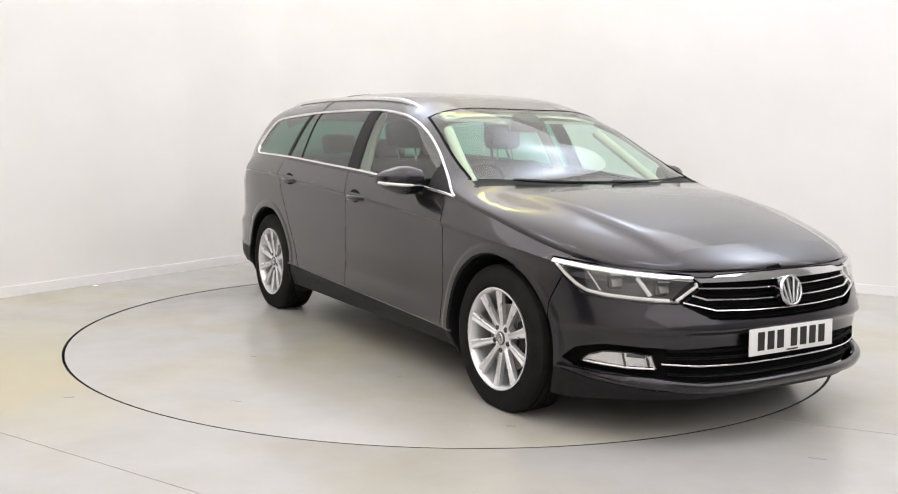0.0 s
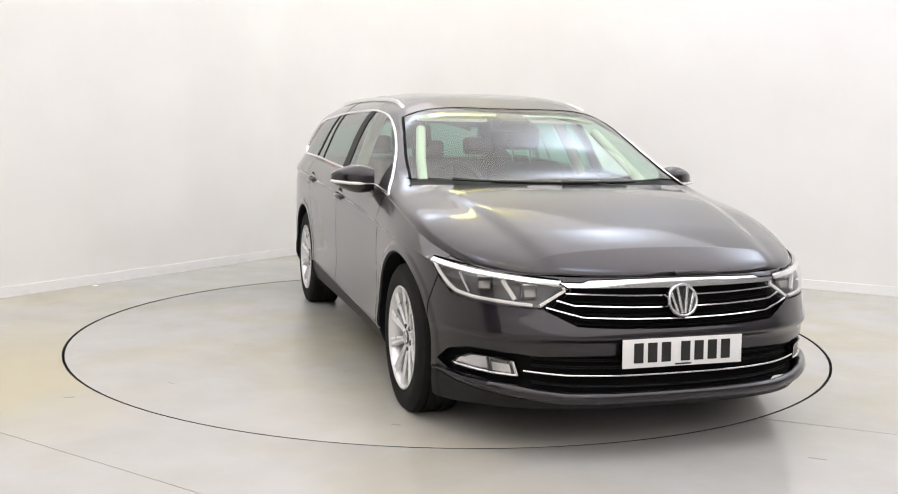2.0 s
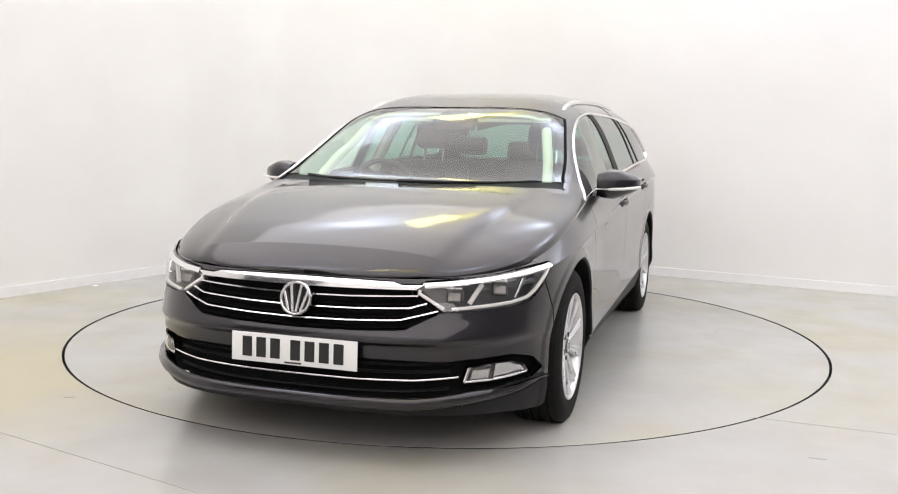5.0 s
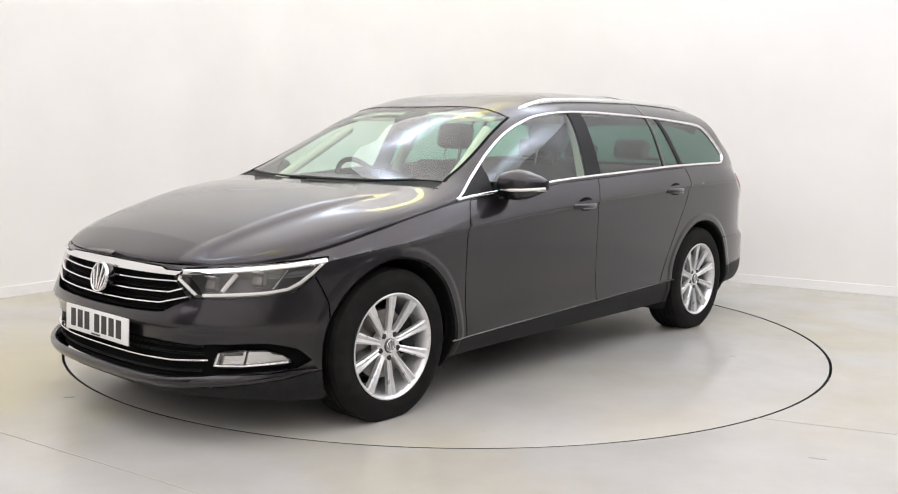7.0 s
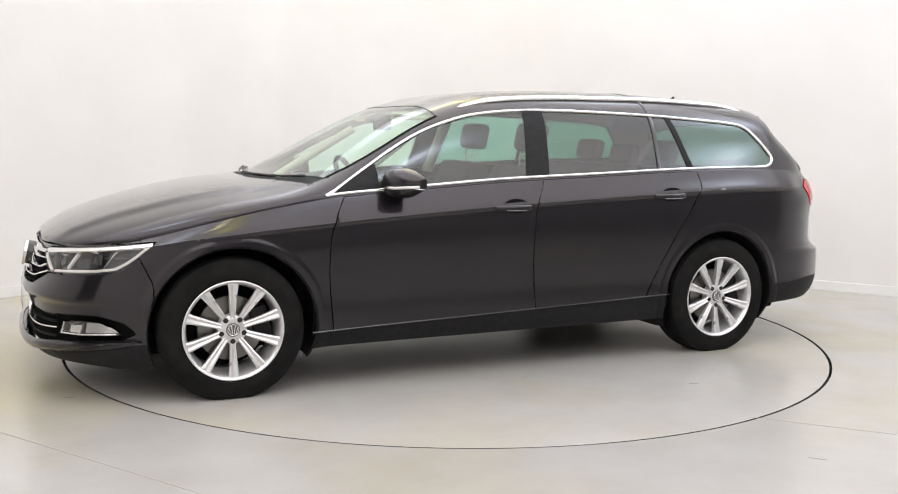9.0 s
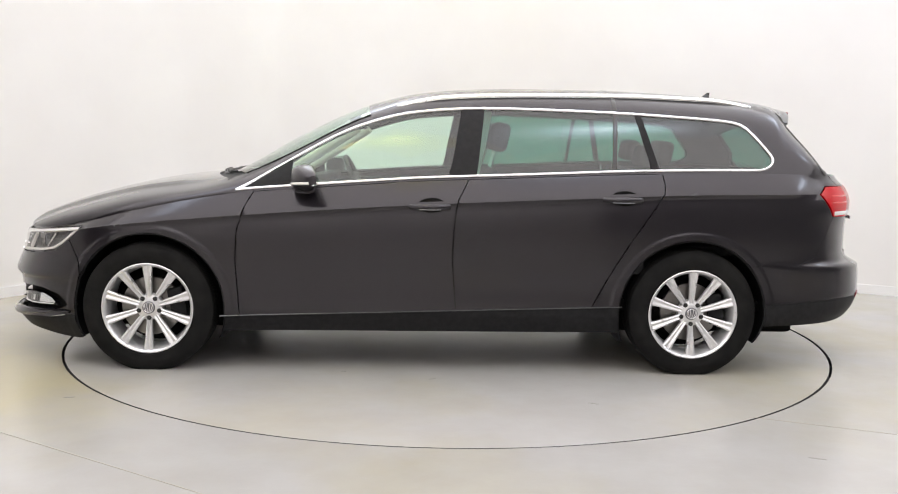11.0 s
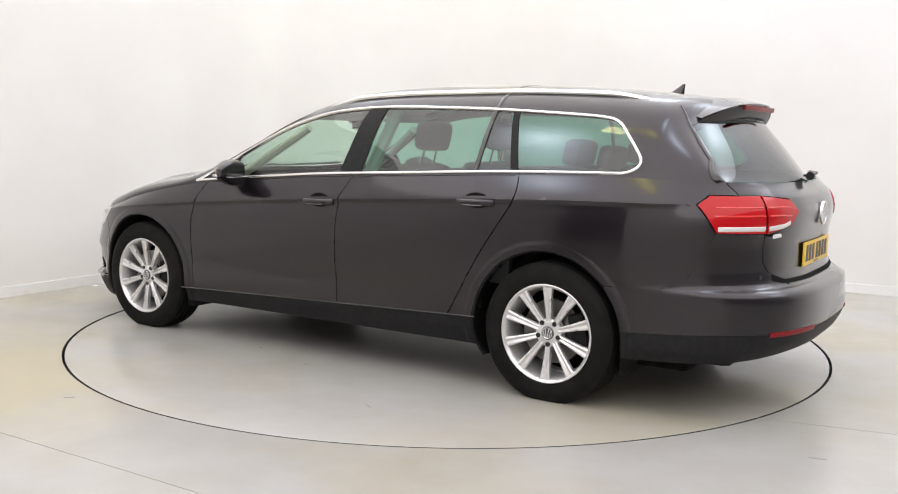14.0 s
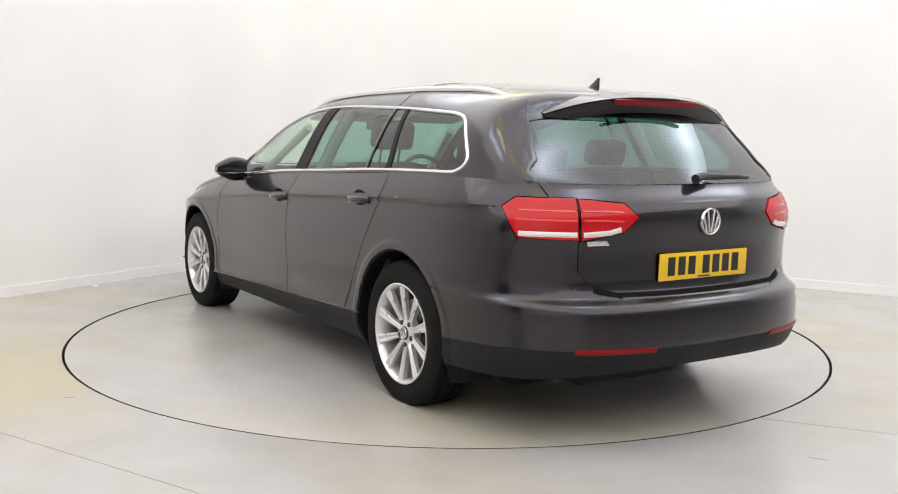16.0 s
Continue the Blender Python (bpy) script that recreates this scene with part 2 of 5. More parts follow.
def build_room():
    line = room_outline()
    wall_strip("wall_far", line, 0, ROOM_H, 0.15, WALLWHITE, None, "plain white painted studio walls meeting in a rounded corner")
    # unseen dark section, added to darken the reflections in the car's side
    gate_end = line[0] + (BACK - line[0]).normalized() * 2.3
    wall_strip("wall_back_1", [line[0], gate_end], 0, ROOM_H, 0.15, OPENING_DARK, None, "unseen dark section behind the camera, standing in for a dark opening")
    wall_strip("wall_back_2", [gate_end, BACK], 0, ROOM_H, 0.15, WALLWHITE, None, "plain white wall behind the camera")
    # unseen closing wall, grey so that the car mirrors a darker side
    wall_strip("wall_back_3", [BACK, line[-1]], 0, ROOM_H, 0.15, BACKGREY, None, "unseen wall beside the camera, greyed to stand for a dim room end")
    wall_strip("baseboard", room_outline(0.014), 0, 0.075, 0.012, SKIRT, None, "low white skirting board along the wall", "skirting")
    # floor with a round opening for the turntable
    bm = bmesh.new()
    n = 160
    inner = [bm.verts.new((TABLE.x + (TABLE_R + 0.010) * math.cos(2 * math.pi * k / n), TABLE.y + (TABLE_R + 0.010) * math.sin(2 * math.pi * k / n), 0)) for k in range(n)]
    outer = [bm.verts.new((TABLE.x + 14 * math.cos(2 * math.pi * k / n), TABLE.y + 14 * math.sin(2 * math.pi * k / n), 0)) for k in range(n)]
    for k in range(n):
        j = (k + 1) % n
        bm.faces.new((inner[k], outer[k], outer[j], inner[j]))
    tagged(part("floor", bm, FLOOR, None), "worn light grey painted floor with yellowish stains", "floor", kind="structure")
    bm = lathe([(0.0, -0.1), (TABLE_R + 0.010, -0.1), (TABLE_R + 0.010, -0.002), (TABLE_R + 0.014, -0.002)], 160, "z")
    tagged(part("pit_floor", bm, PIT, None, at=pose(*TABLE)), "bottom of the turntable gap, coloured dark as shade", "floor", kind="structure")
    bm = bmesh.new()
    top = [bm.verts.new((p.x, p.y, ROOM_H)) for p in line] + [bm.verts.new((BACK.x, BACK.y, ROOM_H))]
    lid = [bm.verts.new((v.co.x, v.co.y, ROOM_H + 0.15)) for v in top]
    bm.faces.new(top)
    bm.faces.new(lid)
    for k in range(len(top)):
        j = (k + 1) % len(top)
        bm.faces.new((top[k], top[j], lid[j], lid[k]))
    tagged(part("ceiling", bm, CEILING, None), "white painted ceiling", "ceiling", kind="structure")
    # saw cuts in the floor slab
    for a, b in (((-1.95, 3.74), (-0.6, 2.9)), ((1.349, 4.03), (2.2, 3.70))):
        a, b = Vector((*a, 0)), Vector((*b, 0))
        d = b - a
        bm = box(d.length, 0.004, 0.002, at=Matrix.Translation((a + b) / 2 + Vector((0, 0, 0.0005))) @ Matrix.Rotation(math.atan2(d.y, d.x), 4, "Z"))
        tagged(part("floor_joint", bm, SEAM, None), "thin dirty joint in the painted floor", "floor joint", kind="structure")


def floor_mark(x, y, turn, length, width, material, label):
    """A thin worn or scuffed patch with a ragged edge on the floor."""
    bm = bmesh.new()
    rim = []
    for k in range(18):
        a = 2 * math.pi * k / 18
        r = 0.75 + 0.25 * random.random()
        rim.append(bm.verts.new((length / 2 * r * math.cos(a), width / 2 * r * math.sin(a), 0.0012)))
    low_rim = [bm.verts.new((v.co.x, v.co.y, 0.0)) for v in rim]
    bm.faces.new(rim)
    for k in range(18):
        bm.faces.new((rim[k], low_rim[k], low_rim[(k + 1) % 18], rim[(k + 1) % 18]))
    tagged(part("floor_scuff", bm, material, None, at=pose(x, y, 0, 0, 0, turn)), label, "floor mark", kind="structure")


SCUFF = mat("dark_scuff", (0.22, 0.21, 0.19), 0.6)
CHIP = mat("pale_chip", (0.75, 0.74, 0.72), 0.6)
SEAM = mat("dirty_seam", (0.36, 0.34, 0.29), 0.8)


def build_turntable():
    root = tagged(empty("turntable", None, pose(*TABLE)), "round turntable set flush in the floor, painted light grey", "turntable")
    part("table_top", lathe([(0.0, 0.0), (TABLE_R * 0.5, 0.0), (TABLE_R - 0.012, 0.0), (TABLE_R - 0.005, -0.002)], 160, "z"), FLOOR, root)
    # rim side coloured dark so the gap round the table reads as shaded
    part("table_rim", lathe([(TABLE_R - 0.005, -0.002), (TABLE_R - 0.005, -0.08), (0.0, -0.08)], 160, "z"), PIT, root, "turntable rim, coloured dark as the shade in the gap")
    rng = random.Random(4)
    for k in range(9):                      # small dark scuffs
        a, d = rng.uniform(0, 6.28), rng.uniform(1.1, 2.1)
        bm = box(rng.uniform(0.02, 0.06), 0.005, 0.0012, at=pose(d * math.cos(a), d * math.sin(a), 0.0006, 0, 0, rng.uniform(0, 180)))
        part("scuff", bm, SCUFF, root)
    return root


# glow of the added fill panels that cover the unseen ceiling
SOFT_COLOUR, SOFT_STRENGTH = (1.0, 0.966, 0.968), 1.62
SOFT = mat("added_ceiling_glow", SOFT_COLOUR, 0.5, emit=SOFT_STRENGTH)


def hot_diffuser(name, colour, strength):
    """A diffuser that is brightest before its lamp and fades to the ceiling's glow at the edge."""
    m = mat(name, colour, 0.5, emit=1.0)
    t = m.node_tree
    out = t.nodes["Principled BSDF"]
    co = t.nodes.new("ShaderNodeTexCoord")
    place = node(m, "ShaderNodeMapping", Location=(-1, -1, 0), Scale=(2, 2, 0))
    ball = t.nodes.new("ShaderNodeTexGradient")
    ball.gradient_type = "QUADRATIC_SPHERE"
    t.links.new(co.outputs["Generated"], place.inputs["Vector"])
    t.links.new(place.outputs["Vector"], ball.inputs["Vector"])
    power = t.nodes.new("ShaderNodeMapRange")
    power.inputs["To Min"].default_value, power.inputs["To Max"].default_value = SOFT_STRENGTH, strength
    t.links.new(ball.outputs["Fac"], power.inputs["Value"])
    t.links.new(power.outputs["Result"], out.inputs["Emission Strength"])
    tint = t.nodes.new("ShaderNodeValToRGB")
    tint.color_ramp.elements[0].color, tint.color_ramp.elements[1].color = (*SOFT_COLOUR, 1), (*colour, 1)
    tint.color_ramp.elements[1].position = 0.3
    t.links.new(ball.outputs["Fac"], tint.inputs["Fac"])
    t.links.new(tint.outputs["Color"], out.inputs["Emission Color"])
    return m


COOL = hot_diffuser("cool_white_diffuser", (0.82, 0.88, 1.0), 9.0)
WARM = hot_diffuser("warm_yellow_diffuser", (1.0, 0.93, 0.45), 5.0)
LAMP_WHITE = mat("lamp_housing", (0.7, 0.7, 0.7), 0.4)


def ceiling_light(x, y, turn, length, width, material, label):
    """A shallow housing with a glowing diffuser and its lamp just below."""
    root = tagged(empty("ceiling_light", None, pose(x, y, ROOM_H - (0.03 if length > 3.05 else 0.082), 0, 0, turn)), label, "ceiling light", "lights on the ceiling")
    part("housing", box(length - 0.03, width - 0.03, 0.058, 0.01), LAMP_WHITE, root)
    part("diffuser", box(length, width, 0.02, 0.002, at=pose(0, 0, -0.035)), material, root)
    return root


# lights: an added, unseen ceiling of glowing fill panels, then cooler and warmer lights
LIGHTS = []
for row in range(4):
    for col in range(4):
        spot = CORNER + DIR_L * (1.55 + 3.1 * row) + DIR_R * (1.55 + 3.1 * col)
        LIGHTS.append((spot.x, spot.y, -28.2, 3.096, 3.096, SOFT, "large unseen white glow panel, added under the ceiling as even fill"))
for (x, y), length, width, glow, words in (((-1.25, 8.0), 2.3, 1.5, COOL, "bright cool white ceiling light"), ((1.75, 7.4), 2.5, 1.5, COOL, "bright cool white ceiling light"),
                                           ((0.25, 8.1), 1.6, 0.8, WARM, "narrow warm ceiling light"), ((-0.6, 3.0), 0.8, 1.9, WARM, "narrow warm ceiling light"),
                                           ((1.4, 3.3), 2.6, 1.6, COOL, "bright cool white ceiling light"), ((-2.4, 3.6), 2.6, 1.6, COOL, "bright cool white ceiling light"),
                                           ((4.1, 6.2), 3.0, 2.6, COOL, "bright cool white ceiling light"),
                                           ((6.0, 4.3), 2.6, 2.2, COOL, "bright cool white ceiling light")):
    LIGHTS.append((x, y, 32, length, width, glow, words))

# ------------------------------------------------------------ the car's surface
# Car space: x ahead, y to its left, z up, from the middle of the wheelbase on the floor.
NOSE = curve([(0.10, 2.15), (0.17, 2.205), (0.22, 2.250), (0.25, 2.262), (0.29, 2.238), (0.36, 2.230), (0.44, 2.240), (0.466, 2.264), (0.50, 2.252), (0.55, 2.228), (0.60, 2.208), (0.69, 2.178), (0.76, 2.12)])
TAIL = curve([(0.10, -2.18), (0.20, -2.28), (0.27, -2.38), (0.35, -2.445), (0.42, -2.465), (0.545, -2.458), (0.57, -2.445), (0.592, -2.385), (0.66, -2.36),
              (0.75, -2.36), (0.90, -2.38), (0.965, -2.36), (1.03, -2.30), (1.08, -2.27)])
WAIST = curve([(2.3, 0.66), (1.9, 0.69), (1.5, 0.748), (1.03, 0.791), (0.6, 0.825), (0, 0.866), (-0.83, 0.909), (-1.5, 0.938), (-2.5, 0.952)])
BELT = curve([(2.25, 0.688), (2.08, 0.695), (1.85, 0.722), (1.7, 0.753), (1.5, 0.803), (1.2, 0.868), (0.9, 0.915), (0.63, 0.937), (0.33, 0.961), (0.0, 0.985),
              (-0.54, 1.010), (-1.2, 1.039), (-1.7, 1.048), (-2.1, 1.042), (-2.4, 1.03)])
SKIRTW = curve([(0.10, 0.80), (0.18, 0.845), (0.25, 0.878), (0.315, 0.899), (0.36, 0.898), (0.44, 0.894), (0.55, 0.898), (0.68, 0.901), (0.80, 0.900), (1.0, 0.897)])
CROWN = curve([(2.19, 0.693), (2.16, 0.716), (2.08, 0.757), (1.98, 0.797), (1.85, 0.841), (1.52, 0.924), (1.10, 0.992),
               (0.74, 1.184), (0.41, 1.343), (0.25, 1.395), (0.09, 1.437), (-0.07, 1.459), (-0.25, 1.473), (-0.55, 1.482),
               (-1.0, 1.480), (-1.4, 1.464), (-1.75, 1.438), (-1.93, 1.414), (-1.99, 1.388), (-2.03, 1.325), (-2.15, 1.19), (-2.28, 1.05), (-2.31, 1.026)])
LEAN = curve([(2.3, 0.0), (1.1, 0.0), (0.8, 0.36), (0.4, 0.43), (-1.6, 0.44), (-2.0, 0.36), (-2.3, 0.3)])
BOXY = curve([(2.3, 2.15), (1.5, 2.4), (1.1, 2.3), (0.9, 2.35), (0.65, 3.1), (0.3, 4.4), (-0.3, 4.8), (-1.5, 4.8), (-2.0, 5.0), (-2.3, 4.0)])
XA, XB = 1.28, -1.35                   # between these the flank runs straight
_phi = np.linspace(0, math.pi / 2, 1500)


def half_width(x, z):
    zt, zb = WAIST(x), BELT(x)
    below = SKIRTW(z) - SKIRTW(0.80) + 0.900
    k = np.clip((z - zt) / np.maximum(zb - zt, 0.02), 0, 1.3)
    fade = np.clip((x + 2.15) / 0.3, 0, 1)
    above = 0.900 - np.where(z > zt, 0.052 * k ** 1.1 + 0.004 * k * k, 0)
    s = np.maximum(zt - z, 0) / 0.022                # hollow under the waist crease
    hollow = 0.0085 * fade * np.clip((1.75 - x) / 0.7, 0, 1) * s * np.exp(1 - s)
    flare = 0
    for cx in (1.385, -1.385):              # raised band round each wheel arch
        d = np.hypot(x - cx, z - 0.316)
        k = np.clip((0.440 - d) / 0.03, 0, 1)
        flare = flare + 0.005 * k * k * (3 - 2 * k)
    k = np.clip((z - 0.84) / 0.2, 0, 1)
    plain = 0.900 - 0.05 * k * k * (3 - 2 * k)
    end = np.clip((-1.88 - x) / 0.16, 0, 1)
    end = end * end * (3 - 2 * end)
    wide = np.clip((x - 0.6) / 0.8, 0, 1)
    wide = 0.017 * wide * wide * (3 - 2 * wide) + 0.040 * np.clip((0.29 - z) / 0.13, 0, 1) * np.clip((x - 1.5) / 0.15, 0, 1)
    return wide + np.where(z > zt, above, below - hollow) * (1 - end) + np.where(z > 0.84, plain, below) * end + flare * np.clip((zt - z) / 0.04, 0, 1)


def outline(phi, z, front):
    if front:
        x = XA + (NOSE(z) - XA) * np.cos(phi) ** (2 / 2.6)
        return x, half_width(x, z) * np.sin(phi) ** (2 / 3.2)
    x = XB + (TAIL(z) - XB) * np.cos(phi) ** (2 / 4.3)
    return x, half_width(x, z) * np.sin(phi) ** (2 / 3.0)


def _arc(front):
    x, y = outline(_phi, np.full(1500, 0.5), front)
    return np.concatenate([[0], np.cumsum(np.hypot(np.diff(x), np.diff(y)))])


ARC_F, ARC_R = _arc(True), _arc(False)
U1 = ARC_F[-1]
U2 = U1 + XA - XB
U3 = U2 + ARC_R[-1]


def low(u, z):
    """The lower body: u metres round from the nose, at the height z."""
    u, z = np.broadcast_arrays(np.asarray(u, float), np.asarray(z, float))
    xf, yf = outline(np.interp(u, ARC_F, _phi), z, True)
    xr, yr = outline(np.interp(U3 - u, ARC_R, _phi), z, False)
    xs = XA - (u - U1)
    x = np.where(u < U1, xf, np.where(u > U2, xr, xs))
    y = np.where(u < U1, yf, np.where(u > U2, yr, half_width(xs, z)))
    return np.stack([x, y, z], -1)


_us = np.linspace(0, U3, 3000)


def S(x, z):
    """On the lower body, the place (u, z) at the length x."""
    p = low(_us, z)[:, 0]
    return (float(np.interp(-x, -p, _us)), z)


def F(y, z):
    p = low(_us[_us < U1], z)[:, 1]
    return (float(np.interp(y, p, _us[_us < U1])), z)


def R(y, z):
    us = _us[_us > U2][::-1]
    return (float(np.interp(y, low(us, z)[:, 1], us)), z)


def belt_edge(x):
    """The half width where the upper body sits on the lower."""
    x = np.asarray(x, float)
    z = BELT(x)
    mid = half_width(x, z)
    tf = np.clip((x - XA) / (NOSE(z) - XA), 0, 1)
    tr = np.clip((x - XB) / (TAIL(z) - XB), 0, 1)
    yf = mid * np.clip(1 - tf ** 2.6, 0, 1) ** (1 / 3.2)
    yr = mid * np.clip(1 - tr ** 4.3, 0, 1) ** (1 / 3.0)
    return np.where(x > XA, yf, np.where(x < XB, yr, mid))


def up(x, w):
    """The upper body: at the length x, w from the belt (0) over to the middle (1)."""
    x, w = np.broadcast_arrays(np.asarray(x, float), np.asarray(w, float))
    p, a = BOXY(x), np.clip(w, 0, 1.2) * math.pi / 2
    c, s = np.abs(np.cos(a)), np.abs(np.sin(a))
    r = (c ** p + s ** p) ** (-1 / p)
    zb = BELT(x)
    t = np.clip((-1.5 - x) / 0.4, 0, 1)
    z = zb + (CROWN(x - 0.15 * t * t * (3 - 2 * t) * (r * c) ** 2) - zb) * r * s
    y = (belt_edge(x) - LEAN(x) * np.maximum(z - zb, 0)) * r * c * np.where(w > 1, -1, 1)
    ridge = np.clip((x - 1.05) / 0.25, 0, 1) * np.clip((2.17 - x) / 0.12, 0, 1)
    z = z + 0.016 * ridge / (1 + np.exp(np.clip((np.abs(y) - (0.665 - 0.165 * (x - 1.1))) / 0.014, -30, 30)))
    return np.stack([x, y, z], -1)


_ws = np.linspace(0, 1, 900)


def G(x, z):
    """On the upper body, the place at length x and height z on the flank."""
    q = up(np.full(900, x), _ws)[:, 2]
    return (x, float(np.interp(z, np.maximum.accumulate(q), _ws)))


def T(x, y):
    q = up(np.full(900, x), _ws)[:, 1]
    return (x, float(np.interp(-y, np.maximum.accumulate(-q), _ws)))


def shifted(surf, q, off):
    """Points of a surface, moved out along its normal."""
    q = np.asarray(q, float)
    e = 2.5e-4
    p = surf(q[:, 0], q[:, 1])
    du = surf(q[:, 0] + e, q[:, 1]) - surf(q[:, 0] - e, q[:, 1])
    dv = surf(q[:, 0], q[:, 1] + e) - surf(q[:, 0], q[:, 1] - e)
    n = np.cross(dv, du)
    n /= np.maximum(np.linalg.norm(n, axis=1, keepdims=True), 1e-9)
    c = p - np.array([0, 0, 0.6])
    sign = np.sign(np.sum(n * c, axis=1, keepdims=True))
    sign[sign == 0] = 1
    n = n * sign
    return p + n * off, n


def dense(points, step=0.03, closed=False):
    pts = list(points) + ([points[0]] if closed else [])
    out = []
    for a, b in zip(pts, pts[1:]):
        n = max(1, int(math.hypot(b[0] - a[0], b[1] - a[1]) / step))
        out += [(a[0] + (b[0] - a[0]) * k / n, a[1] + (b[1] - a[1]) * k / n) for k in range(n)]
    return out if closed else out + [pts[-1]]


def rounded(points, times=2):
    """Cuts the corners of a closed line."""
    pts = list(points)
    for _ in range(times):
        out = []
        for a, b in zip(pts, pts[1:] + pts[:1]):
            out += [(a[0] * 0.75 + b[0] * 0.25, a[1] * 0.75 + b[1] * 0.25), (a[0] * 0.25 + b[0] * 0.75, a[1] * 0.25 + b[1] * 0.75)]
        pts = out
    return pts


def inside(poly, x, y):
    hit = False
    j = len(poly) - 1
    for i in range(len(poly)):
        (xi, yi), (xj, yj) = poly[i], poly[j]
        if (yi > y) != (yj > y) and x < (xj - xi) * (y - yi) / (yj - yi) + xi:
            hit = not hit
        j = i
    return hit


def cut_sheet(us, vs, lines, warp=lambda u, v: v):
    """A flat grid over us and vs, its rows bent by warp, cut along the given lines."""
    bm = bmesh.new()
    grid = [[bm.verts.new((u, warp(u, v), 0)) for v in vs] for u in us]
    for i in range(len(us) - 1):
        for j in range(len(vs) - 1):
            bm.faces.new((grid[i][j], grid[i + 1][j], grid[i + 1][j + 1], grid[i][j + 1]))
    mu, mv = max(np.abs(np.diff(us))), max(np.abs(np.diff(vs)))
    for line in lines:
        for a, b in zip(line, line[1:]):
            d = Vector((b[0] - a[0], b[1] - a[1], 0))
            if d.length < 1e-6:
                continue
            lo = (min(a[0], b[0]) - mu * 0.55, min(a[1], b[1]) - mv * 0.55)
            hi = (max(a[0], b[0]) + mu * 0.55, max(a[1], b[1]) + mv * 0.55)
            pick = []
            for f in bm.faces:
                c = f.calc_center_bounds()
                if lo[0] < c.x < hi[0] and lo[1] < c.y < hi[1]:
                    pick.append(f)
            geom = list({e for f in pick for e in f.edges}) + list({v for f in pick for v in f.verts}) + pick
            bmesh.ops.bisect_plane(bm, geom=geom, dist=1e-5, plane_co=(a[0], a[1], 0), plane_no=(-d.y, d.x, 0))
    odd = [f for f in bm.faces if len(f.verts) > 4 or f.calc_area() < 0.5 * mu * mv and len(f.verts) > 3]
    bmesh.ops.triangulate(bm, faces=odd, ngon_method="EAR_CLIP")
    return bm


def panels(bm, regions):
    """Sorts the faces of a cut sheet into the first region that holds them."""
    got = {name: [] for name, _ in regions}
    boxes = [(min(p[0] for p in poly), max(p[0] for p in poly), min(p[1] for p in poly), max(p[1] for p in poly)) for _, poly in regions]
    for f in bm.faces:
        c = f.calc_center_median()
        for (name, poly), b in zip(regions, boxes):
            if b[0] < c.x < b[1] and b[2] < c.y < b[3] and inside(poly, c.x, c.y):
                got[name].append([(v.co.x, v.co.y) for v in f.verts])
                break
    bm.free()
    return got


